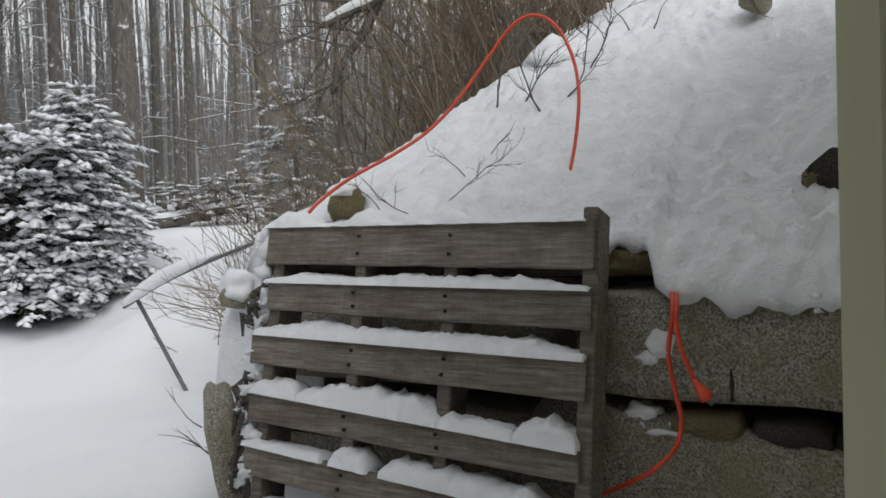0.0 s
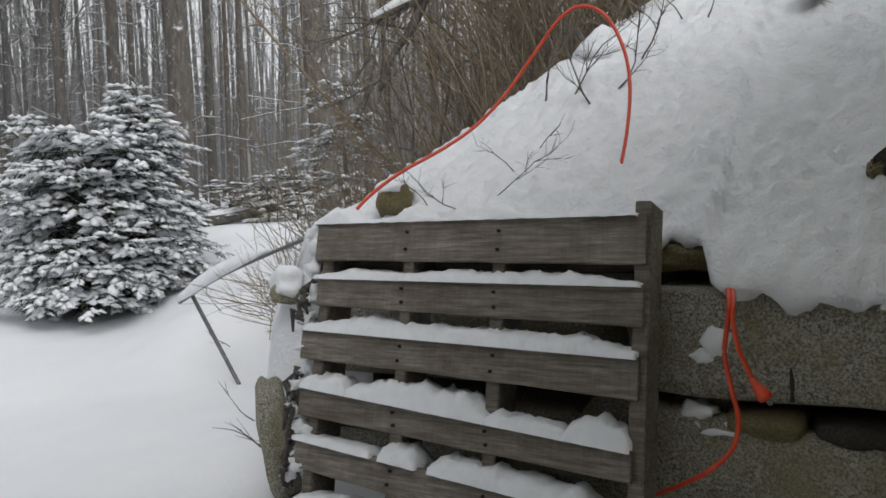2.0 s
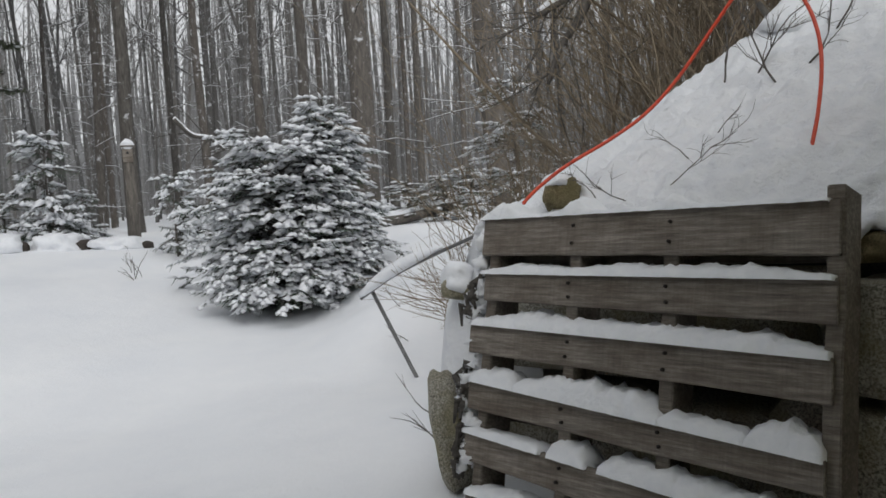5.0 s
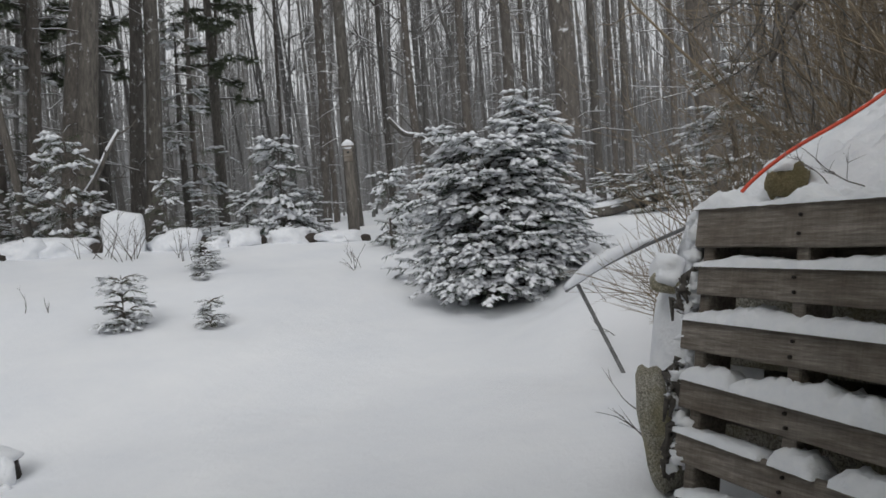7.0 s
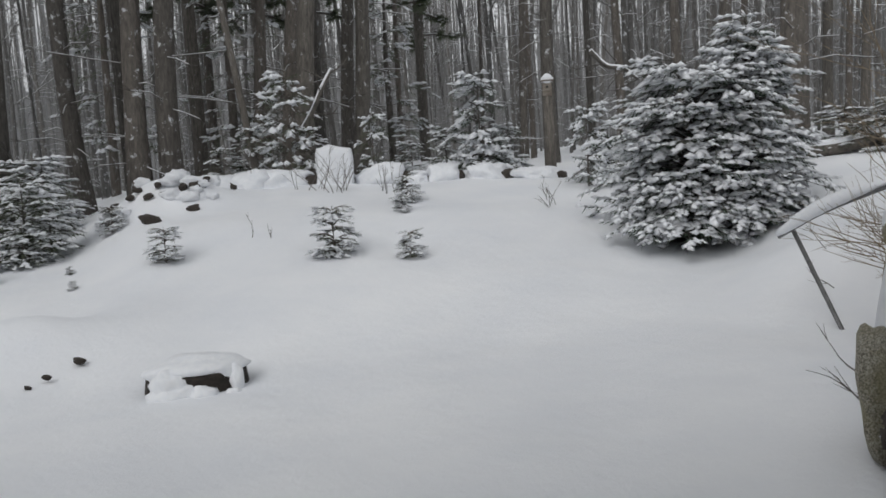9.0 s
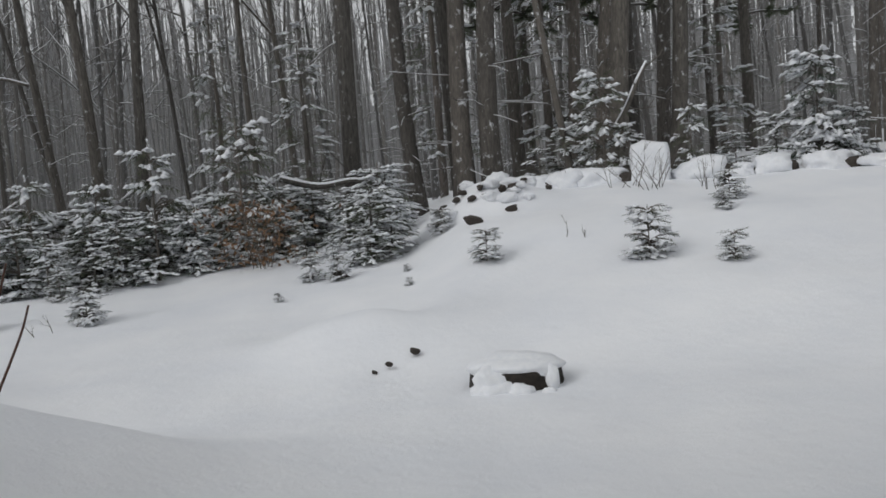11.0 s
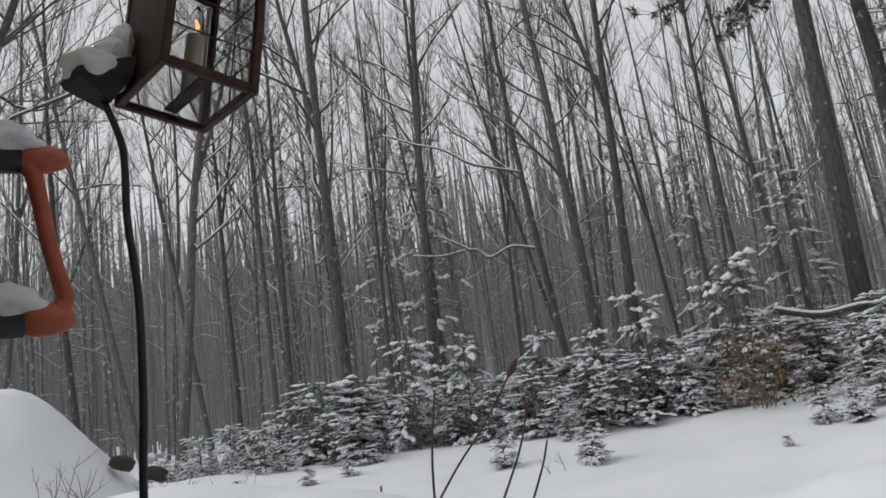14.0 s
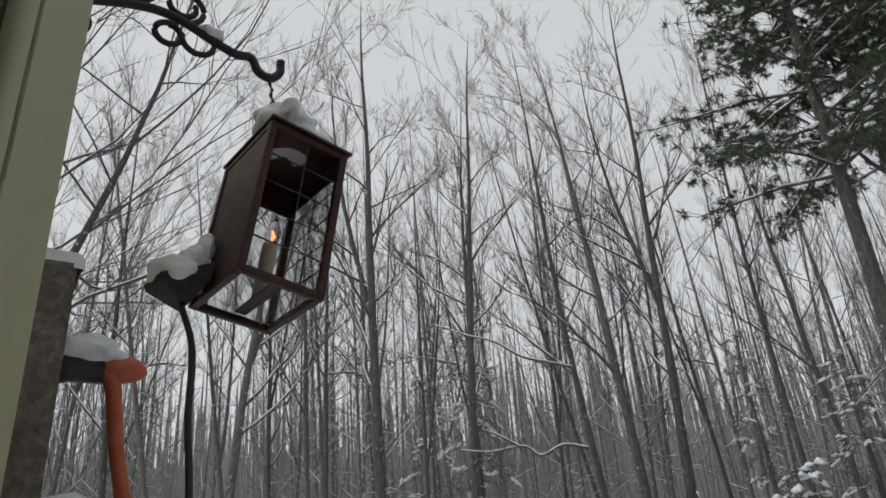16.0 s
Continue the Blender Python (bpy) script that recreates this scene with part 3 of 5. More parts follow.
# ---- orange extension cord ----
def smooth_line(pts, steps=8):
    pts = [Vector(p) for p in pts]
    q = [2 * pts[0] - pts[1]] + pts + [2 * pts[-1] - pts[-2]]
    out = []
    for i in range(1, len(q) - 2):
        for k in range(steps):
            t = k / steps
            out.append(0.5 * ((2 * q[i]) + (q[i + 1] - q[i - 1]) * t + (2 * q[i - 1] - 5 * q[i] + 4 * q[i + 1] - q[i + 2]) * t * t
                              + (3 * q[i] - q[i - 1] - 3 * q[i + 1] + q[i + 2]) * t ** 3))
    return out + [pts[-1]]


def ray_point(az, el, r):
    return at(az, r, EYE + r * math.tan(radians(el)))


def late_point(az, el, r):
    """The same from where the camera stands in the second half."""
    return ray_point(az, el, r) + Vector((0.003, 0.036, 0.056))


def make_cord():
    cord = thing("extension_cord", "bright orange vinyl extension cord looping over the snow bank and wall", "extension cord", pose(0, 0, 0))
    b = Buf()
    line = smooth_line([ray_point(*p) for p in ((11.6, -1.5, 2.46), (10.4, 1.2, 2.5), (7.4, 3.6, 2.55), (3.5, 5.6, 2.6), (0.8, 7.3, 2.65), (-1.6, 9.6, 2.68), (-4.2, 12.8, 2.7), (-6.0, 14.8, 2.7), (-7.6, 15.4, 2.7),
                                                (-9.2, 14.6, 2.68), (-10.4, 12.4, 2.65), (-10.85, 9.6, 2.6), (-10.5, 6.0, 2.53), (-9.75, 2.6, 2.46), (-9.5, 1.0, 2.46))])
    b.tube(line, [0.0062] * len(line), 8)
    part("cable", b, ORANGE, cord)
    b = Buf()
    line = smooth_line([ray_point(*p) for p in ((-17.0, -4.5, 2.2), (-17.3, -6.4, 1.94), (-17.2, -8.0, 1.90), (-16.9, -10.5, 1.90), (-17.3, -13.0, 1.90), (-17.7, -15.2, 1.88), (-17.2, -17.2, 1.86), (-15.5, -18.8, 1.86), (-13.6, -19.8, 1.90), (-11.6, -20.6, 1.96), (-9.5, -21.3, 2.05))])
    b.tube(line, [0.0062] * len(line), 8)
    part("cable", b, ORANGE, cord)
    b = Buf()
    line = smooth_line([ray_point(*p) for p in ((-17.4, -4.5, 2.2), (-17.6, -6.5, 1.935), (-17.5, -8.0, 1.89), (-17.9, -10.3, 1.87), (-18.9, -12.6, 1.86))])
    b.tube(line, [0.0062] * len(line), 8)
    part("cable", b, ORANGE, cord)
    p0, p1 = ray_point(-18.85, -12.5, 1.86), ray_point(-19.75, -13.75, 1.85)
    d = (p1 - p0).normalized()
    b = Buf()
    b.tube([p0 - d * 0.012, p0, p0 + d * 0.012, p0 + d * 0.034, p0 + d * 0.046], [0.008, 0.0095, 0.013, 0.019, 0.018], 8)
    plug = part("plug", b, ORANGE, cord, "moulded orange plug")
    b = Buf()
    side = d.cross(Vector((0, 0, 1))).normalized()
    for k in (-0.007, 0.007):
        q = p0 + d * 0.044 + side * k
        b.tube([q, q + d * 0.018], [0.0022, 0.0018], 4)
    part("prong", b, PRONG, plug)


make_cord()


# ---- leaning rod and snow-laden rail ----
def make_rail():
    rail = thing("leaning_rail", "thin dark rail loaded with snow propped on a leaning steel rod", "rail", pose(0, 0, 0))
    b = Buf()
    foot, head = ray_point(19.9, -11.7, 4.75), ray_point(22.95, -4.75, 4.95)
    b.tube([foot - (head - foot) * 0.1, foot, head], [0.013, 0.013, 0.013], 8)
    part("rod", b, STEEL, rail)
    b = Buf()
    ends = [ray_point(*p) for p in ((23.9, -5.15, 5.0), (21.3, -3.6, 4.75), (18.0, -2.2, 4.45), (14.5, -0.9, 4.15))]
    line = smooth_line(ends, 8)
    b.tube(line, [0.011] * len(line), 6)
    part("bar", b, STEEL, rail)
    b = Buf()
    n = len(line) - 6
    pts = [p + Vector((0, 0, 0.022 + 0.015 * math.sin(math.pi * i / n))) for i, p in enumerate(line[:n])]
    b.tube(pts, [0.008 + 0.036 * (math.sin(math.pi * min(1, (i + 1.5) / n)) ** 0.7) * (1 + 0.15 * noise.noise(Vector((i * 0.7, 3, 1)))) for i in range(n)], 10)
    part("snow_cap", b, SNOW, rail)


make_rail()


# ---- twigs, brush and stalks ----
def twig(b, p, d, length, r, rng, depth=2, bend=0.25, segs=5, fork=3):
    pts, q, v = [p.copy()], p.copy(), d.normalized()
    for i in range(segs):
        v = (v + bend * Vector((rng.uniform(-1, 1), rng.uniform(-1, 1), rng.uniform(-0.8, 0.8)))).normalized()
        q = q + v * (length / segs)
        pts.append(q.copy())
    b.tube(pts, [r * (1 - 0.75 * i / segs) for i in range(segs + 1)], 4 if r > 0.004 else 3, False)
    if depth > 0:
        for _ in range(fork):
            k = rng.randint(1, segs - 1)
            w = (pts[k + 1] - pts[k]).normalized() + 0.9 * Vector((rng.uniform(-1, 1), rng.uniform(-1, 1), rng.uniform(-0.5, 1)))
            twig(b, pts[k], w, length * rng.uniform(0.3, 0.6), r * 0.6, rng, depth - 1, bend, max(3, segs - 1), fork)


def make_brush():
    rng = random.Random(12)
    b = Buf()
    for i in range(270):
        az, r = rng.uniform(-14, 15.5), rng.uniform(4.3, 7.5)
        if az < -2:
            r += 0.8
        p = at(az, r)
        p.z = max(ground(p.x, p.y), bank_height(p.x, p.y) if r < 6.5 else 0) - 0.1
        twig(b, p, Vector((rng.uniform(-0.7, 0.5) if az < 6 else rng.uniform(-0.2, 0.5), rng.uniform(-0.5, 0.2), rng.uniform(0.6, 1.5))), rng.uniform(1.2, 3.0) * (1 if az < 6 else 0.65), rng.uniform(0.0035, 0.008), rng, 2, 0.2, 6, 3)
    for i in range(360):
        az, r = rng.uniform(-14, 2), rng.uniform(3.9, 5.2)
        p = at(az, r)
        p.z = bank_height(p.x, p.y) - 0.05
        twig(b, p, Vector((rng.uniform(-0.8, 0.5), rng.uniform(-0.3, 0.3), rng.uniform(0.5, 1.3))), rng.uniform(0.8, 2.1), rng.uniform(0.003, 0.0065), rng, 2, 0.22, 6, 3)
    for i in range(36):
        az, r = rng.uniform(11, 18), rng.uniform(4.1, 5.6)
        p = at(az, r)
        p.z = ground(p.x, p.y) + rng.uniform(0.3, 0.5)
        twig(b, p, Vector((rng.uniform(-1.0, 0.3), rng.uniform(-0.6, 0.2), rng.uniform(-0.05, 0.7))), rng.uniform(0.3, 0.65), rng.uniform(0.003, 0.005), rng, 2, 0.2, 6, 2)
    tagged(part("brush", b, BRUSH), "tangled bare brown brush on top of the bank", "brush", kind="stuff")
    # arching canes that cross the view
    for az, el, r, d, ln in ((2, 4, 4.6, (-1.0, 0.3, 0.9), 2.6), (-4, 9, 4.4, (-1, 0.2, 0.7), 2.2), (8, 5, 4.8, (-0.9, 0, 1.1), 2.6), (-6, 10, 4.4, (-0.2, 0.2, 1), 1.8), (4, 4, 5.0, (0.1, 0.1, 1), 2.4)):
        b = Buf()
        twig(b, ray_point(az, el, r), Vector(d), ln, 0.012, rng, 2, 0.16, 9, 3)
        tagged(part("bramble_cane", b, BRUSH), "long bare arching cane above the bank", "cane", "canes on the bank")


make_brush()


def make_bank_twigs():
    rng = random.Random(31)
    for az, r, ln, n in ((2.0, 2.50, 0.34, 3), (0.6, 2.52, 0.40, 4), (4.6, 2.6, 0.22, 3), (-2.0, 2.7, 0.2, 2), (-3.6, 2.75, 0.2, 2), (-8.0, 3.0, 0.5, 5), (-6.5, 3.1, 0.48, 5), (-9.8, 3.05, 0.50, 5), (-11.5, 3.2, 0.4, 4), (-4.5, 3.1, 0.3, 3), (-14.8, 3.6, 0.2, 1), (-16.5, 3.5, 0.16, 1)):
        p = at(az, r)
        p.z = bank_height(p.x, p.y) - 0.02
        b = Buf()
        d = Vector((rng.uniform(-0.9, 0.9), -0.35, 0.8)) if r < 3.5 else Vector((0.05, 0, 1))
        twig(b, p, d, ln * 0.95, 0.0028 if r < 3 else 0.0045, rng, 2 if n > 1 else 0, 0.34, 7, n)
        tagged(part("twig", b, TWIG), "thin bare twig poking out of the snow bank", "twig", "twigs in the snow bank")
    b = Buf()
    p, q = ray_point(-9.2, 9.6, 3.35), ray_point(-7.0, 13.8, 3.45)
    b.tube([p, (p + q) / 2 + Vector((0.01, 0, 0)), q], [0.018, 0.016, 0.013], 7)
    s = Buf()
    s.blob(ray_point(-9.6, 12.0, 3.5), (0.16, 0.14, 0.10), 3, 0.3, 0, 3)
    t = part("stump_stick", b, BARK)
    tagged(t, "short broken grey stick standing in the bank", "stick")
    tagged(part("snow_lump", s, SNOW), "rounded lump of snow on the bank's crest", "snow", kind="stuff")
    for az, r in ((19.0, 3.6), (18.6, 3.1), (17.6, 3.0), (20.5, 5.4), (21.0, 5.9)):
        b = Buf()
        p = at(az, r)
        p.z = ground(p.x, p.y) + 0.02
        twig(b, p, Vector((-0.8, -0.1, 0.5)), 0.22, 0.004, rng, 1, 0.25, 5, 2)
        tagged(part("twig", b, TWIG), "thin bare twig poking out of the snow", "twig", "twigs at the bank's foot")


make_bank_twigs()


def make_overhang():
    rng = random.Random(5)
    limb = thing("overhanging_branch", "bare grey branch with snow on top hanging over the bank", "branch", pose(0, 0, 0))
    b, s = Buf(), Buf()
    line = smooth_line([ray_point(*p) for p in ((-2.0, 25.0, 4.6), (1.5, 20.5, 4.4), (4.2, 17.2, 4.2), (6.5, 16.2, 4.1), (8.6, 15.2, 4.05))], 6)
    b.tube(line, [0.044 - 0.026 * i / len(line) for i in range(len(line))], 7)
    line2 = smooth_line([ray_point(*p) for p in ((4.4, 17.0, 4.2), (5.6, 14.6, 4.15), (7.2, 12.6, 4.1), (8.2, 10.2, 4.05))], 6)
    b.tube(line2, [0.034 - 0.026 * i / len(line2) for i in range(len(line2))], 6)
    for p in line[6:] + line2[4:]:
        if rng.random() < 0.6:
            twig(b, p, Vector((rng.uniform(-1, 0.3), rng.uniform(-0.3, 0.3), rng.uniform(-1, 0.3))), rng.uniform(0.3, 0.7), 0.006, rng, 2, 0.22, 6, 2)
    part("limb", b, BARK, limb)
    s.tube([p + Vector((0, 0, 0.022)) for p in line[8:]], [0.012 + 0.018 * math.sin(math.pi * (i + 1) / (len(line) - 7)) for i in range(len(line) - 8)], 8)
    part("snow_cap", s, SNOW, limb)


make_overhang()


def make_weeds():
    for pts, r, label in (
            (((112.2, -10.4, 3.0), (111.9, -5, 3.0), (111.1, -0.1, 3.02)), 0.006, "tall straight dry stalk in the snow mound"),
            (((112.7, -9.3, 3.05), (110.2, -6.0, 3.0), (108.1, -3.6, 2.95), (106.2, -1.0, 2.9), (104.8, 1.1, 2.85)), 0.005, "slanting dry stalk with a dark seed head"),
            (((109.3, -13.2, 2.75), (107.5, -9.5, 2.75), (105.3, -5.2, 2.75), (104.2, -1.8, 2.75)), 0.005, "bent dry stalk in the snow mound"),
            (((107.8, -15.0, 2.7), (105.9, -11.0, 2.7), (103.9, -6.8, 2.7), (103.2, -4.8, 2.7)), 0.005, "bent dry stalk with a broken side shoot"),
            (((114.0, -16.1, 2.55), (113.6, -14.2, 2.55), (113.3, -13.2, 2.55)), 0.006, "short broken stalk in the snow mound"),
            (((116.0, -7.6, 3.4), (115.9, -6.4, 3.4)), 0.007, "short stub of a stalk in the snow")):
        b = Buf()
        line = smooth_line([late_point(*p) for p in pts], 5)
        b.tube(line, [r * (1 - 0.35 * i / len(line)) for i in range(len(line))], 6)
        if "broken" in label:
            p = line[2]
            b.tube([p, p + Vector((0.005, 0.012, 0.02)), p + Vector((0.006, 0.022, -0.025))], [0.004, 0.004, 0.002], 5)
        w = tagged(part("dry_stalk", b, STALK), label, "stalk", "stalks in the snow mound")
        if "seed head" in label:
            h = Buf()
            d = (line[-1] - line[-3]).normalized()
            h.tube([line[-1] - d * 0.06, line[-1] - d * 0.03, line[-1], line[-1] + d * 0.02], [0.006, 0.016, 0.013, 0.003], 7)
            part("seed_head", h, STALK, w, "dark brown seed head")


make_weeds()


# ---- buried stump and rocks in the field ----
def make_stump():
    p = at(68.0, 4.75)
    z = ground(p.x, p.y)
    st = thing("tree_stump", "low dark tree stump buried under a cap of snow", "stump", pose(p.x, p.y, z, 0, 0, 68))
    b = Buf()
    n = 20
    for k in range(4):
        for i in range(n):
            a = 2 * math.pi * i / n
            w = (1.06, 1.0, 0.97, 0.96)[k] * (1 + 0.07 * noise.noise(Vector((math.cos(a) * 2, math.sin(a) * 2, 3))))
            b.v.append((0.31 * w * math.cos(a), 0.25 * w * math.sin(a), (-0.1, 0.02, 0.09, 0.125)[k]))
    b.f += [(k * n + i, k * n + (i + 1) % n, (k + 1) * n + (i + 1) % n, (k + 1) * n + i) for k in range(3) for i in range(n)] + [tuple(range(3 * n, 4 * n))]
    part("wood", b, STUMP_WOOD, st)
    s = Buf()
    s.blob((0, 0, 0.12), (0.305, 0.235, 0.095), 2, 0.12, 0, 4)
    s.blob((-0.15, -0.19, 0.06), (0.115, 0.07, 0.11), 4, 0.2, 0, 3)
    s.blob((-0.13, -0.22, 0.02), (0.15, 0.06, 0.07), 6, 0.2, 0, 3)
    s.blob((0.225, -0.17, 0.06), (0.05, 0.06, 0.10), 5, 0.2, 0, 3)
    s.blob((0.03, -0.27, 0.0), (0.085, 0.05, 0.075), 8, 0.2, 0, 3)
    s.blob((0.20, -0.27, -0.02), (0.06, 0.05, 0.06), 9, 0.2, 0, 3)
    part("snow_cap", s, SNOW, st)


make_stump()


def make_crest():
    rng = random.Random(8)
    for az, w, h in ((45.2, 0.42, 0.20), (48.6, 0.34, 0.22), (50.6, 0.26, 0.14), (53.4, 0.48, 0.27), (57.0, 0.38, 0.52), (60.8, 0.55, 0.20), (63.4, 0.42, 0.22), (41.5, 0.5, 0.14), (66.5, 0.5, 0.2)):
        p = at(az, 12.0)
        z = ground(p.x, p.y)
        w *= 0.8
        ob = part("snow_boulder", stone((w, 0.4, h), int(az), 0.10 if az == 57.0 else 0.3, 4, 0.25 if az == 57.0 else 0.6), SNOW)
        ob.matrix_world = pose(p.x, p.y, z + h * 0.1, 0, 0, az)
        tagged(ob, "boulder of the old stone wall, rounded white with snow", "boulder", "boulders of the old stone wall")
        # Small dark stone added at the boulder's side as the dark gap.
        if az not in (57.0,):
            g = stone((w * 0.35, 0.2, h * 0.6), int(az) + 40, 0.2, 2, 0.5)
            r = part("dark_gap_stone", g, ROCK_DARK, ob)
            r.location = (w * 0.95, -0.1, -0.02)
    # rock pile at the crest
    spots = ((72.9, 0.2), (71.3, 0.55), (70.6, -0.05), (69.6, 0.15), (69.9, 0.75), (68.2, 0.45), (67.4, 0.65), (67.6, -1.0), (70.6, -1.7), (66.5, 1.1), (71.8, 0.0), (64.6, 0.7))
    for i, (az, el) in enumerate(spots):
        r = 8.8
        while r < 11.4 and ground(*at(az, r).to_2d()) < EYE + r * math.tan(radians(el)):
            r += 0.05
        p = at(az, r)
        s = rng.uniform(0.042, 0.07)
        wide = 1.9 if i in (7, 8) else rng.uniform(0.8, 1.3)
        ob = part("field_stone", stone((s * wide, s * 0.9, s * rng.uniform(0.6, 1.1)), 60 + i, 0.5, 2, 0.5), ROCK_DARK, smooth=False)
        ob.matrix_world = pose(p.x, p.y, ground(p.x, p.y) + 0.035, rng.uniform(-20, 20), rng.uniform(-25, 25), az)
        tagged(ob, "dark field stone showing through the snow", "stone", "stones of the rock pile")
    b = Buf()
    for k in range(16):
        az = rng.uniform(65.5, 73.6)
        p = at(az, rng.uniform(10.45, 11.1))
        w = rng.uniform(0.09, 0.19)
        b.blob((p.x, p.y, ground(p.x, p.y) + 0.02), (w, w * 0.8, w * rng.uniform(0.4, 0.7)), k, 0.3, radians(az), 3)
    tagged(part("snow_heap", b, SNOW_BANK), "lumpy snow over a heap of field stones", "snow", kind="stuff")
    for i, (az, el, r, s) in enumerate(((79.2, -12.3, 5.3, 0.016), (78.0, -11.8, 5.35, 0.022), (75.9, -11.0, 5.5, 0.03), (81.3, -6.2, 9.4, 0.09), (133.5, -1.6, 8.0, 0.09), (131.4, -2.6, 8.2, 0.09))):
        ob = part("field_stone", stone((s * 1.3, s, s * 0.8), 90 + i, 0.25, 2, 0.5), ROCK_DARK)
        p = at(az, r)
        ob.matrix_world = pose(p.x, p.y, max(EYE + r * math.tan(radians(el)), ground(p.x, p.y)), 0, 20, az)
        tagged(ob, "dark stone showing through the snow", "stone", "stones in the snow field")


make_crest()


# ---- birdhouse on a snag ----
def make_birdhouse():
    p = at(40.3, 12.6)
    z = ground(p.x, p.y)
    top = EYE + 12.6 * math.tan(radians(7.3))
    sn = Buf()
    sn.tube([(p.x, p.y, z - 0.2), (p.x + 0.02, p.y, z + 0.8), (p.x, p.y, top - 0.25)], [0.11, 0.085, 0.075], 9)
    tagged(part("snag", sn, BARK), "broken dead trunk carrying a birdhouse", "tree trunk")
    h = thing("birdhouse", "small grey wooden birdhouse capped with snow", "birdhouse", pose(p.x, p.y, top - 0.25, 0, 0, 40))
    b = bevelled((-0.075, -0.075, 0), (0.075, 0.075, 0.24), 0.004)
    part("box", b, WOOD, h, smooth=False)
    b = bevelled((-0.10, -0.11, 0.241), (0.10, 0.10, 0.262), 0.004)
    part("roof", b, WOOD, h, smooth=False)
    # Solid black disc on the front, drawn for the hole's shaded inside.
    b = Buf()
    b.tube([(0, -0.074, 0.15), (0, -0.079, 0.15)], [0.02, 0.02], 10)
    part("entrance", b, RUBBER, h, "black disc for the dark inside of the hole")
    b = Buf()
    b.blob((0, 0, 0.275), (0.10, 0.10, 0.10), 2, 0.15, 0, 3)
    part("snow_cap", b, SNOW, h)


make_birdhouse()


# ---- door board, handle, lantern and bracket beside the doorway ----
def make_door():
    d = thing("plank_door", "dark weathered plank door folded back against the house, snow on top", "door", HOUSE @ pose(-0.029, -0.0066, 0.059))
    top = EYE + 0.345
    part("slab", bevelled((0.75, -0.088, -0.03), (1.5, -0.04, top), 0.004, 2, 0.002, 6), WOOD, d, smooth=False)
    part("snow_cap", snow_ridge(0.0, 0.75, -0.03, 0.03, lambda x: 0, lambda x: 0.032 + 0.012 * noise.noise(Vector((x * 9, 2, 2))), 4), SNOW, d).matrix_local = pose(0.752, -0.064, top, 90, 0, 0)
    h = Buf()
    z0, z1 = EYE + 0.095, EYE + 0.240
    grip = smooth_line([(0.80, -0.134, z1 + 0.010), (0.80, -0.143, z1 - 0.004), (0.80, -0.148, z1 - 0.03), (0.80, -0.155, (z0 + z1) / 2), (0.80, -0.164, z0 + 0.035), (0.80, -0.168, z0 + 0.014), (0.80, -0.158, z0 - 0.002)], 6)
    n = len(grip)
    h.tube(grip, [0.0078 + 0.004 * abs(2 * i / n - 1) ** 3 for i in range(n)], 10)
    h.blob((0.80, -0.150, z1 + 0.012), (0.014, 0.026, 0.015), 3, 0.06, 0, 3)
    h.blob((0.80, -0.150, z0 - 0.004), (0.015, 0.028, 0.017), 5, 0.06, 0, 3)
    hd = part("handle", h, HANDLE, d, "faded orange pull handle")
    for z in (z0 - 0.008, z1 + 0.008):
        m = Buf()
        m.tube([(0.80, -0.0885, z), (0.80, -0.10, z), (0.80, -0.132, z)], [0.018, 0.014, 0.013], 10)
        part("mount", m, RUBBER, hd, "black mount")
        s = Buf()
        s.blob((0.80, -0.115, z + 0.020), (0.020, 0.036, 0.017), 3, 0.25, 0, 3)
        part("snow_cap", s, SNOW, hd)


make_door()

LX, LY, LZ = Vector((-0.8754, 0.4584, -0.1534)), Vector((-0.4668, -0.8841, 0.0218)), Vector((-0.1256, 0.0907, 0.9879))
LANTERN = Matrix(((LX.x, LY.x, LZ.x, -0.8852), (LX.y, LY.y, LZ.y, -0.6969), (LX.z, LY.z, LZ.z, EYE + 0.597), (0, 0, 0, 1)))


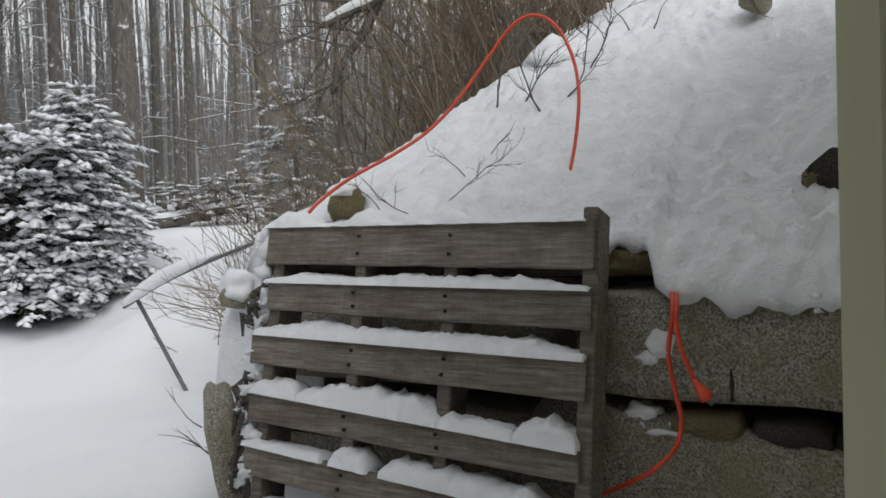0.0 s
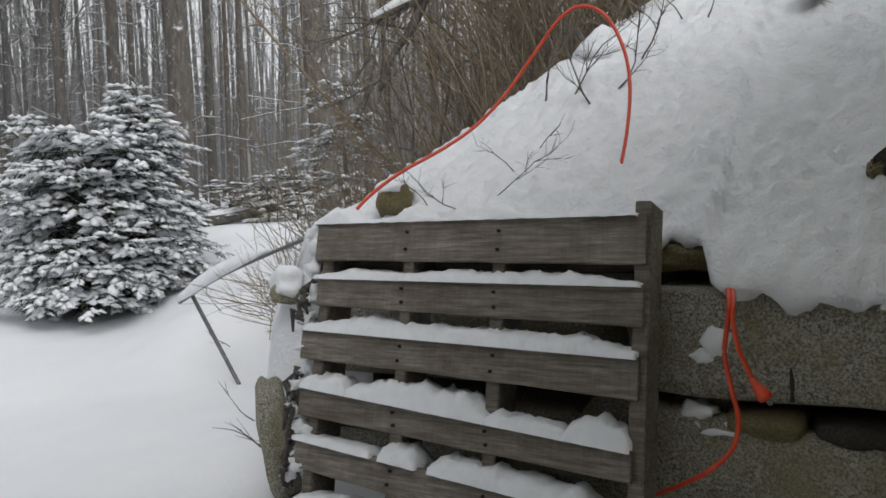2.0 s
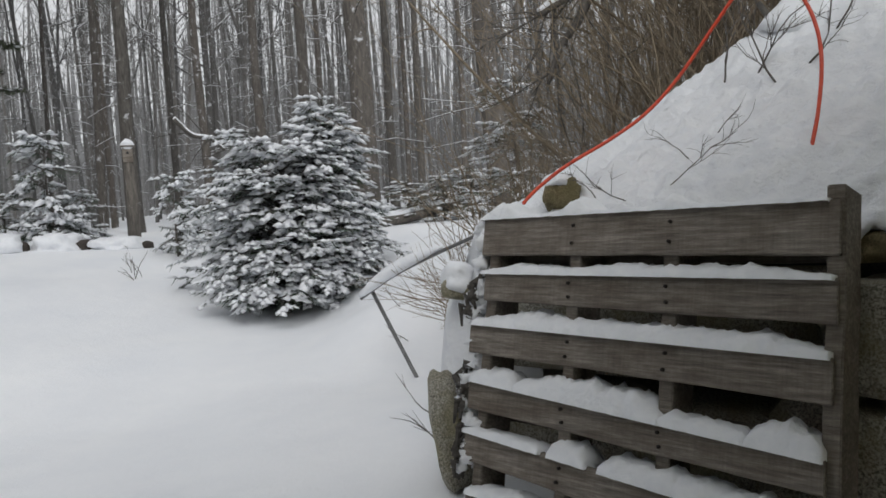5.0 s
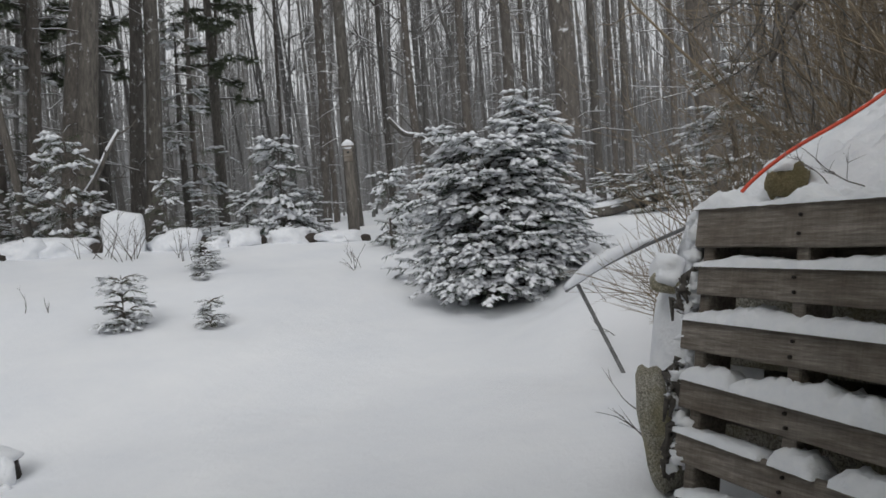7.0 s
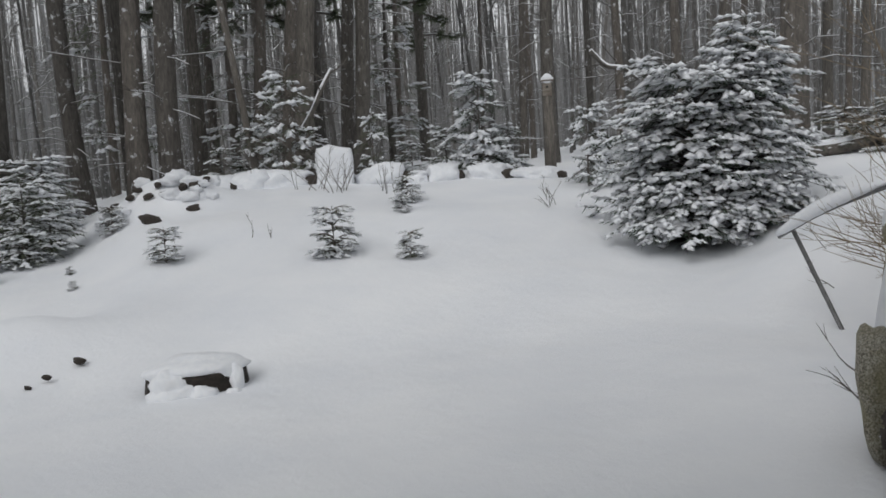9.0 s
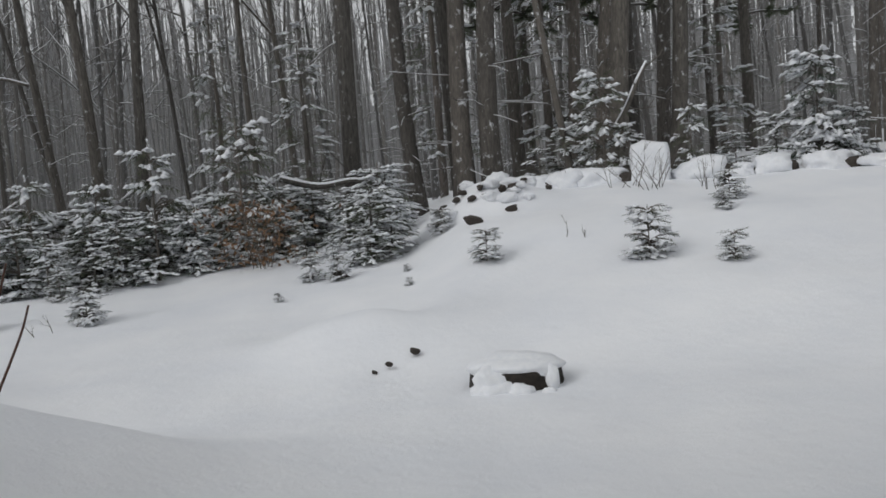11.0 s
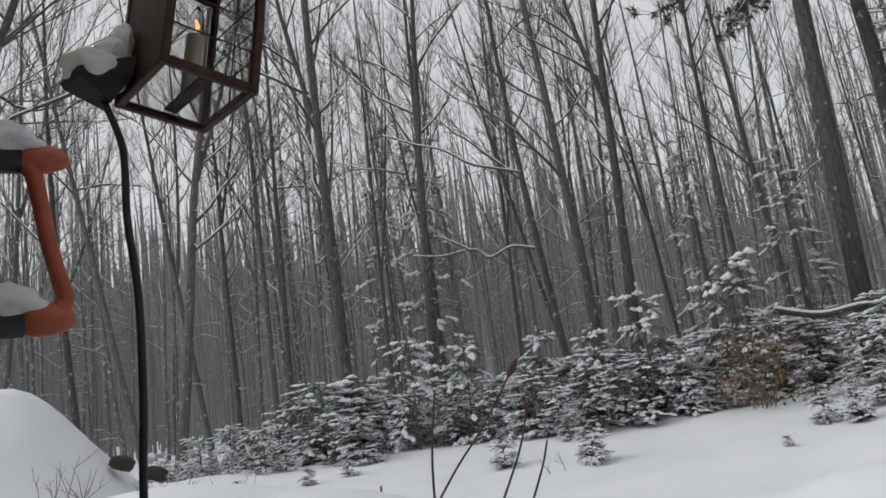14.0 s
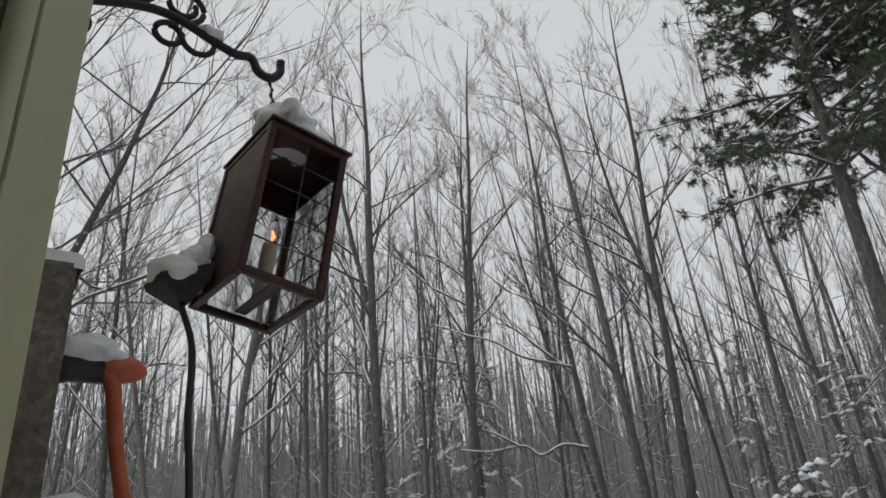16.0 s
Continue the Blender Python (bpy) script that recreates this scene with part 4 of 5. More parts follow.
def make_lantern():
    W, D, H, t = 0.17, 0.216, 0.33, 0.015
    la = thing("hanging_lantern", "dark tarnished copper lantern with wired glass, lit and snow-capped", "lantern", LANTERN)
    for x in (0, W - t):
        for y in (0, D - t):
            part("corner_post", bevelled((x, y, 0), (x + t, y + t, H), 0.0015), COPPER, la, smooth=False)
    for z in (0, H - t):
        for y in (0, D - t):
            part("rail", bevelled((t, y + 0.001, z), (W - t, y + t - 0.001, z + t), 0.001), COPPER, la, smooth=False)
        for x in (0, W - t):
            part("rail", bevelled((x + 0.001, t, z), (x + t - 0.001, D - t, z + t), 0.001), COPPER, la, smooth=False)
    b = Buf()
    b.box((-0.003, -0.006, H + 0.001), (W + 0.006, D + 0.006, H + 0.006))
    b.box((W * 0.2, D * 0.2, H + 0.006), (W * 0.8, D * 0.8, H + 0.03))
    part("roof", b, COPPER, la, smooth=False)
    b = Buf()
    b.box((0.003, t, t), (0.007, D - t, H - t))
    part("side_plate", b, COPPER, la, "solid rust-brown copper plate", smooth=False)
    b = Buf()
    b.box((t, D - 0.009, H * 0.82), (W - t, D - 0.006, H - t))
    part("back_plate", b, COPPER, la, smooth=False)
    for lo, hi in (((t, 0.006, t), (W - t, 0.008, H - t)), ((W - 0.008, t, t), (W - 0.006, D - t, H - t)), ((t, D - 0.0085, t), (W - t, D - 0.0065, H * 0.81)), ((t, t, 0.005), (W - t, D - t, 0.007))):
        b = Buf()
        b.box(lo, hi)
        part("glass_pane", b, GLASS, la, smooth=False).visible_shadow = False
    wires = []
    for k in (1, 2, 3, 4):
        z = t + (H - 2 * t) * k / 5
        wires += [[(t, 0.003, z), (W - t, 0.003, z)], [(W - 0.003, t, z), (W - 0.003, D - t, z)]]
    wires += [[(W / 2, 0.004, t), (W / 2, 0.004, H - t)], [(W - 0.004, D / 2, t), (W - 0.004, D / 2, H - t)]]
    for line in wires:
        b = Buf()
        b.tube(line, [0.0016, 0.0016], 5)
        part("wire", b, LEAD, la)
    b = Buf()
    b.box((W - 0.0125, t, H * 0.84), (W - 0.0095, D - t, H - t))
    part("side_plate", b, COPPER, la, smooth=False)
    cx, cy = W * 0.56, D * 0.55
    b = Buf()
    b.box((cx - 0.012, t, 0.018), (cx + 0.012, D - t, 0.022))
    part("shelf", b, COPPER, la, smooth=False)
    b = Buf()
    b.tube([(cx, cy, 0.022), (cx, cy, 0.135)], [0.0155, 0.0155], 14)
    part("candle_sleeve", b, IVORY, la, "ivory candle sleeve")
    b = Buf()
    prof = ((0.135, 0.006), (0.145, 0.012), (0.16, 0.0165), (0.175, 0.014), (0.188, 0.008), (0.198, 0.002))
    b.tube([(cx, cy, z) for z, r in prof], [r for z, r in prof], 12)
    bulb = part("bulb", b, GLASS, la, "clear flame-shaped bulb")
    bulb.visible_shadow = False
    b = Buf()
    b.tube([(cx, cy, 0.148), (cx + 0.003, cy, 0.158), (cx - 0.002, cy, 0.170)], [0.002, 0.0045, 0.002], 7)
    part("filament", b, GLOW, bulb, "glowing orange filament")
    s = Buf()
    s.blob((W * 0.52, D * 0.48, H + 0.034), (W * 0.44, D * 0.44, 0.034), 4, 0.2, 0, 4)
    s.blob((W * 0.30, D * 0.36, H + 0.062), (W * 0.30, D * 0.32, 0.036), 6, 0.25, 0, 4)
    part("snow_cap", s, SNOW, la)
    # weatherproof outlet hood with its own snow
    b = Buf()
    b.add([(-0.001, D * 0.55, 0.02), (-0.001, D, 0.02), (-0.085, D * 0.95, 0.0), (-0.08, D * 0.62, 0.0), (-0.001, D * 0.55, 0.06), (-0.001, D, 0.06), (-0.09, D * 0.97, 0.012), (-0.085, D * 0.6, 0.012), (-0.022, D * 0.68, -0.024), (-0.022, D * 0.88, -0.024)],
          [(4, 5, 6, 7), (7, 6, 2, 3), (0, 4, 7, 3), (1, 2, 6, 5), (3, 2, 9, 8), (0, 3, 8), (1, 9, 2), (0, 8, 9, 1), (0, 1, 5, 4)])
    part("hood", b, IRON, la, "black weatherproof hood", smooth=False)
    s = Buf()
    s.blob((-0.048, D * 0.78, 0.030), (0.050, D * 0.24, 0.034), 9, 0.15, 0, 4)
    s.blob((-0.028, D * 0.78, 0.062), (0.03, D * 0.18, 0.035), 10, 0.15, 0, 4)
    s.blob((-0.014, D * 0.78, 0.10), (0.017, D * 0.15, 0.035), 11, 0.15, 0, 4)
    part("snow_cap", s, SNOW, la)
    # power cable
    b = Buf()
    top = LANTERN @ Vector((-0.03, D * 0.75, -0.02))
    line = smooth_line([top, late_point(132.5, 19.0, 1.27), late_point(132.4, 14.0, 1.24), late_point(131.9, 8.5, 1.22), late_point(131.9, 1.0, 1.2), late_point(132.2, -8.0, 1.2), late_point(132, -30, 1.15)], 6)
    b.tube(line, [0.006] * len(line), 8)
    tagged(part("power_cable", b, RUBBER), "black power cable hanging down from the lantern", "cable")


make_lantern()


def make_bracket():
    br = thing("scroll_bracket", "black wrought-iron scroll bracket carrying the lantern", "bracket", pose(0, 0, 0))
    hook = Vector((-1.005, -0.735, EYE + 1.145))
    wall = hook - Vector((-0.843, 0.537, 0)) * 0.49 + Vector((0, 0, -0.055))
    d = Vector((-0.843, 0.537, 0)).normalized()
    up = Vector((0, 0, 1))
    bar = Buf()
    line = smooth_line([wall, wall + d * 0.12 + up * 0.055, wall + d * 0.26 + up * 0.09, wall + d * 0.40 + up * 0.048, hook - d * 0.045 - up * 0.005, hook - d * 0.028 - up * 0.035, hook - up * 0.042, hook + d * 0.02 - up * 0.02, hook + d * 0.022 + up * 0.012], 7)
    bar.tube(line, [0.0095] * len(line), 9)
    part("arm", bar, IRON, br)

    def scroll(c, r0, turns, start, grow, r=0.0065):
        pts = []
        n = int(20 * turns)
        for i in range(n + 1):
            a = start + 2 * math.pi * turns * i / n
            rr = r0 * (1 - grow * i / n)
            pts.append(c + d * (rr * math.cos(a)) + up * (rr * math.sin(a)))
        b = Buf()
        b.tube(pts, [r] * len(pts), 7)
        part("scroll", b, IRON, br)

    scroll(wall + d * 0.275 + up * 0.040, 0.028, 1.1, 1.0, 0.15)
    scroll(wall + d * 0.335 + up * 0.045, 0.034, 0.6, 3.0, 0.1)
    scroll(wall + d * 0.10 + up * 0.0, 0.045, 1.4, 1.5, 0.5)
    scroll(wall + d * 0.30 + up * 0.125, 0.045, 1.4, 4.2, 0.5)
    scroll(wall + d * 0.14 + up * 0.12, 0.05, 1.4, 4.6, 0.5)
    scroll(wall + d * 0.21 + up * 0.135, 0.035, 1.3, 4.4, 0.5)
    p = Buf()
    p.tube([wall - up * 0.14, wall + up * 0.24], [0.011, 0.011], 8)
    part("back_bar", p, IRON, br)
    s = Buf()
    s.blob(wall + d * 0.36 + up * 0.075, (0.03, 0.022, 0.012), 2, 0.3, 0, 2)
    part("snow_cap", s, SNOW, br)
    w = Buf()
    top = LANTERN @ Vector((0.03, 0.05, 0.335))
    n = 9
    a = hook - up * 0.05
    for i in range(n):
        q, q2 = a.lerp(top, i / n), a.lerp(top, (i + 1) / n)
        w.tube([q, q.lerp(q2, 0.5) + (d * 0.003 if i % 2 else Vector((0.003, 0, 0))), q2], [0.0026, 0.004, 0.0026], 5)
    part("chain", w, IRON, br, "thin hanging chain")


make_bracket()

# ---- trees ----
def bare_tree(seed, height, girth, limbs, subs, twigs, first=0.45, dead=0, split=0.0, sweep=1.0, depth=3):
    """Trunk, crown and snow of a leafless tree, as three meshes' worth of data."""
    rng = random.Random(seed)
    trunk, crown, snow = Buf(), Buf(), Buf()
    n = 12

    def stem(p, lean, length, r, sway):
        line, q, v = [p.copy()], p.copy(), lean.normalized()
        for i in range(n):
            v = (v + sway * Vector((rng.uniform(-1, 1), rng.uniform(-1, 1), 0)) + Vector((0, 0, 0.10))).normalized()
            q = q + v * length / n
            line.append(q.copy())
        return line, r

    def spot(line, k):
        i = min(int(k * n), n - 1)
        return line[i].lerp(line[i + 1], k * n - i)

    rad = lambda r, k: r * (1 - k) ** 0.85 + 0.008
    main, _ = stem(Vector((0, 0, -0.3)), Vector((0, 0, 1)), height + 0.3, girth / 2, 0.045)
    trunk.tube(main, [rad(girth / 2, i / n) * (1.22 if i == 0 else 1) for i in range(n + 1)], 9)
    stems = [(main, girth / 2, first)]
    if split:
        a = rng.uniform(0, 6.28)
        start = spot(main, split)
        second, _ = stem(start, Vector((0.45 * math.cos(a), 0.45 * math.sin(a), 1)), height * (0.94 - split), 0, 0.05)
        r = rad(girth / 2, split) * 0.72
        trunk.tube(second, [rad(r, i / n) for i in range(n + 1)], 7)
        stems.append((second, r, 0.12))

    def limb(p, v, length, r, level):
        segs = (6, 4, 2, 1)[level]
        q, line = p.copy(), [p.copy()]
        for i in range(segs):
            v = (v + Vector((rng.uniform(-0.2, 0.2), rng.uniform(-0.2, 0.2), rng.uniform(-0.12, 0.20)))).normalized()
            q = q + v * length / segs
            line.append(q.copy())
        buf = trunk if level == 0 else crown
        buf.tube(line, [r * (1 - 0.85 * i / segs) for i in range(segs + 1)], 5 if level == 0 else 3, False)
        if level == 0 and r > 0.014:
            snow.tube([a + Vector((0, 0, r * 0.7)) for a in line[:5]], [r * 0.5, r * 0.55, r * 0.5, r * 0.4, r * 0.2], 4, False)
        if level < depth:
            for _ in range((subs, twigs, 2)[level]):
                k = rng.uniform(0.2, 1.0)
                i = min(int(k * segs), segs - 1)
                b = line[i].lerp(line[i + 1], k * segs - i)
                w = (line[i + 1] - line[i]).normalized() + 0.7 * Vector((rng.uniform(-1, 1), rng.uniform(-1, 1), rng.uniform(-0.35, 0.8)))
                limb(b, w.normalized(), length * rng.uniform(0.28, 0.52), max(0.0058, r * 0.48), level + 1)

    for line, r, low in stems:
        count = limbs if line is main else int(limbs * 0.7)
        for i in range(count):
            k = low + (0.98 - low) * (i + rng.random()) / count
            a = rng.uniform(0, 2 * math.pi)
            rise = rng.uniform(0.1, 1.0) + k * 0.55
            limb(spot(line, k), Vector((math.cos(a), math.sin(a), rise)).normalized(), height * sweep * rng.uniform(0.13, 0.28) * (1.2 - 0.65 * k), rad(r, k) * rng.uniform(0.28, 0.5), 0)
    for i in range(dead):
        k = rng.uniform(0.05, first + 0.12)
        a = rng.uniform(0, 2 * math.pi)
        p, ln = spot(main, k), rng.uniform(0.4, 1.7)
        v = Vector((math.cos(a), math.sin(a), rng.uniform(-0.35, 0.3)))
        sag = Vector((0, 0, -0.16 * ln * rng.random()))
        line = [p, p + v * ln * 0.35 + Vector((0, 0, rng.uniform(-0.06, 0.08))), p + v * ln * 0.7 + sag, p + v * ln + sag * 1.4 + Vector((0, 0, rng.uniform(-0.08, 0.15)))]
        crown.tube(line, [0.012, 0.009, 0.006, 0.002], 3, False)
        snow.tube([q + Vector((0, 0, 0.009)) for q in line[:3]], [0.007, 0.009, 0.006], 3, False)
        for _ in range(2):
            o = rng.choice(line[1:3])
            w = Vector((rng.uniform(-1, 1), rng.uniform(-1, 1), rng.uniform(-0.3, 0.3))) * 0.5 + v * 0.6
            crown.tube([o, o + w * ln * 0.25, o + w * ln * 0.5 + sag], [0.006, 0.004, 0.002], 3, False)
    return trunk, crown, snow


def tree_kind(name, label, data, bark, twig_mat):
    t = thing(name, label, "tree", pose(0, 0, 0))
    trunk, crown, snow = data
    part("trunk", trunk, bark, t)
    part("crown", crown, twig_mat, t, kind="stuff")
    part("snow", snow, SNOW, t, kind="stuff")
    return t


def conifer(seed, height, spread, whorls, arms, twigs, size, droop=0.25, bare=0.06, full=0.75, snowy=0.8):
    """A snow-laden fir: stem, boughs with side sprays of needles, and snow lying along the sprays."""
    rng = random.Random(seed)
    stem, green, snow = Buf(), Buf(), Buf()
    stem.tube([(0, 0, -0.2), (0.01 * height, 0, height * 0.5), (0, 0.005 * height, height)], [0.018 * height, 0.011 * height, 0.003], 7)

    def spray(c, v, length):
        end = c + v * length
        side = Vector((-v.y, v.x, 0)).normalized()
        stem.tube([c, end], [0.004, 0.0015], 3, False)
        m = 5
        for j in range(m):
            o = c.lerp(end, (j + 0.5) / m)
            for s in (-1, 0, 1):
                dv = (side * s * rng.uniform(0.6, 1.0) + v * 0.6 + Vector((0, 0, rng.uniform(-0.55, 0.25) - 0.4 * (s == 0)))) * length * rng.uniform(0.22, 0.42)
                wd = v * length * 0.035
                k0 = len(green.v)
                green.v += [tuple(o - wd), tuple(o + wd), tuple(o + dv)]
                green.f.append((k0, k0 + 1, k0 + 2))
        if rng.random() < snowy:
            for j in range(5):
                o = c.lerp(end, 0.25 + 0.17 * j + rng.uniform(-0.05, 0.05)) + Vector((0, 0, length * 0.04))
                d = (v + side * rng.choice((-1, 1)) * rng.uniform(0.2, 1.1) + Vector((0, 0, rng.uniform(-0.35, 0.05)))).normalized()
                pad(o, d, length * rng.uniform(0.34, 0.62), length * rng.uniform(0.15, 0.27), length * rng.uniform(0.08, 0.14))

    def pad(o, d, ln, wd, hi):
        """A pointed tuft of snow on the needles."""
        q = Vector((-d.y, d.x, 0)).normalized() * wd
        m = o + d * ln * 0.45
        snow.add([o, m + q, o + d * ln, m - q, m + Vector((0, 0, hi)), m - Vector((0, 0, hi * 0.4))],
                 [(0, 1, 4), (1, 2, 4), (2, 3, 4), (3, 0, 4), (1, 0, 5), (2, 1, 5), (3, 2, 5), (0, 3, 5)])

    for w in range(whorls):
        k = bare + (0.98 - bare) * (w + rng.uniform(-0.6, 0.6)) / whorls
        k = max(0.02, min(0.985, k))
        ring = spread * (1 - k) ** full * min(1, 0.70 + k * 1.6) * rng.uniform(0.68, 1.15)
        for a_i in range(max(2, int(arms * (1 - 0.5 * k) + 0.5))):
            a = rng.uniform(0, 2 * math.pi)
            ln = max(0.07, ring * rng.uniform(0.5, 1.18))
            out = Vector((math.cos(a), math.sin(a), 0))
            base = Vector((0, 0, min(0.99, max(0.02, k + rng.uniform(-0.03, 0.03))) * height))
            rise = rng.uniform(0.05, 0.5) + 0.45 * k * k
            mid = base + out * ln * 0.5 + Vector((0, 0, ln * rise * 0.6))
            tip = base + out * ln + Vector((0, 0, ln * (rise - droop)))
            stem.tube([base, mid, tip], [0.009, 0.006, 0.002], 3, False)
            n = max(3, int(twigs * ln / spread + 0.5))
            for i in range(n):
                t = 0.25 + 0.72 * (i + rng.random()) / n
                c = base.lerp(mid, t * 2) if t < 0.5 else mid.lerp(tip, t * 2 - 1)
                side = Vector((-out.y, out.x, 0)) * (1 if i % 2 else -1)
                v = (side * rng.uniform(0.5, 1.1) + out * rng.uniform(0.5, 1.0) + Vector((0, 0, rng.uniform(-0.45, 0.2)))).normalized()
                spray(c, v, size * (1.35 - 0.6 * t) * rng.uniform(0.65, 1.2))
            spray(tip - (tip - mid) * 0.15, ((tip - mid).normalized() + Vector((0, 0, -0.1))).normalized(), size * rng.uniform(0.6, 0.9))
    spray(Vector((0, 0, height * 0.94)), Vector((0.05, 0.03, 1)), height * 0.08)
    return stem, green, snow


def conifer_kind(name, label, data, needle, cat="fir tree"):
    t = thing(name, label, cat, pose(0, 0, 0))
    part("stem", data[0], BARK_BROWN, t)
    part("needles", data[1], needle, t, smooth=False, kind="stuff")
    part("snow", data[2], SNOW, t, kind="stuff")
    return t


def place(x, y, turn, sx, sz, lean=0.0, lean_dir=0.0, sink=0.0):
    m = pose(x, y, ground(x, y) - sink) @ Matrix.Rotation(radians(lean), 4, Vector((math.cos(lean_dir), math.sin(lean_dir), 0))) @ pose(0, 0, 0, 0, 0, turn)
    return m @ Matrix.Diagonal((sx, sx, sz, 1))


def plant(kinds, spots):
    """Copies first; then each kind's original takes its own first spot."""
    own = {}
    for k, m in spots:
        if k in own:
            copy_thing(kinds[k], m)
        else:
            own[k] = m
    for k, m in own.items():
        kinds[k].matrix_basis = m


def sideways(az, r, turn, sx, sz, lean):
    """A tree at a bearing and distance whose top leans across the line of sight."""
    p = at(az, r)
    return place(p.x, p.y, turn, sx, sz, -lean, radians(az + 90), 0.1)


def make_near_trees():
    rng = random.Random(77)
    tall = "tall leafless grey tree with snow on its limbs"
    brown = "leafless brown-barked tree with dead snowy lower branches"
    kinds = [tree_kind("bare_tree", tall, bare_tree(100 + i, 17, 0.30, 17, 7, 5, 0.30 + 0.06 * i, 10, (0.42, 0.0, 0.34)[i]), BARK, TWIG) for i in range(3)]
    kinds += [tree_kind("bare_tree", brown, bare_tree(120 + i, 17, 0.30, 14, 6, 5, 0.44, 34, (0.0, 0.55)[i]), BARK_BROWN, TWIG) for i in range(2)]
    kinds += [tree_kind("bare_tree", "spreading leafless tree with long snow-lined limbs", bare_tree(131, 17, 0.30, 20, 7, 5, 0.22, 4, 0.3, 1.7), BARK, TWIG)]
    known = (  # bearing, distance, girth, kind, lean
        (23.3, 13.8, 0.47, 3, 0), (21.0, 19.4, 0.24, 1, 0), (18.9, 20.3, 0.22, 2, 0), (15.5, 22, 0.19, 4, 0), (12.6, 13.8, 0.45, 3, 0), (19.8, 22.8, 0.18, 4, 0), (9.4, 21, 0.20, 1, 0), (7.6, 21.4, 0.20, 2, 1), (4.0, 19, 0.24, 0, 0), (-1.0, 20, 0.24, 1, 0),
        (26.5, 21.4, 0.20, 4, 0), (27.9, 17.3, 0.30, 3, -1), (30.6, 18.6, 0.26, 4, 0), (34.9, 19.4, 0.24, 3, 0), (37.1, 21.4, 0.20, 1, 0), (40.1, 16.6, 0.31, 1, 0.4), (41.6, 23.7, 0.17, 3, 0), (42.3, 20.3, 0.22, 4, 0), (45.6, 24.7, 0.15, 3, -2),
        (50.1, 25.0, 0.14, 3, -2), (51.8, 22.8, 0.18, 4, -1), (55.0, 15.9, 0.34, 0, -3), (55.9, 16.6, 0.31, 3, -1.5), (59.2, 14.7, 0.38, 0, -4), (59.8, 17.9, 0.28, 4, -2), (60.4, 15.9, 0.33, 3, -5), (62.6, 17.3, 0.30, 3, -2), (62.7, 13.4, 0.13, 1, 7),
        (65.9, 19.4, 0.24, 4, -2), (68.9, 14.6, 0.40, 3, -1.5), (71.1, 14.6, 0.40, 4, -1), (74.7, 15.9, 0.35, 3, 3.3), (83.7, 20.3, 0.22, 1, 3.9), (87.0, 20.3, 0.22, 1, 0), (91.8, 22.8, 0.18, 2, 3), (95.2, 16.8, 0.31, 0, -2), (97.5, 16.8, 0.31, 1, 3.7),
        (100.0, 18.6, 0.26, 1, 4.7), (99.7, 22.8, 0.18, 1, 10), (104.0, 23.7, 0.17, 2, -1), (110.6, 21.4, 0.20, 2, -1), (111.1, 17.3, 0.30, 0, -3), (114.1, 22.1, 0.19, 2, 0), (117.3, 15.9, 0.35, 0, 1.4), (121.8, 20.3, 0.22, 2, -2), (122.7, 20.8, 0.21, 1, 1.8), (125.6, 21.4, 0.20, 0, 1),
        (127.4, 20.0, 0.21, 2, 8), (130.0, 15.5, 0.28, 0, -6), (132.0, 18.5, 0.22, 2, 9), (136.0, 20.0, 0.24, 1, 4), (144.5, 13.5, 0.34, 5, -2), (149.0, 16.0, 0.34, 5, -1))
    spots = []
    for az, r, g, k, lean in known:
        h = rng.uniform(0.95, 1.15) if az < 78 else rng.uniform(0.86, 1.04) * (0.85 + 0.01 * r)
        g *= 1 if az < 80 else 0.8
        spots.append((k, sideways(az, r, rng.uniform(0, 360), g / 0.30, h, lean)))
    plant(kinds, spots)


make_near_trees()


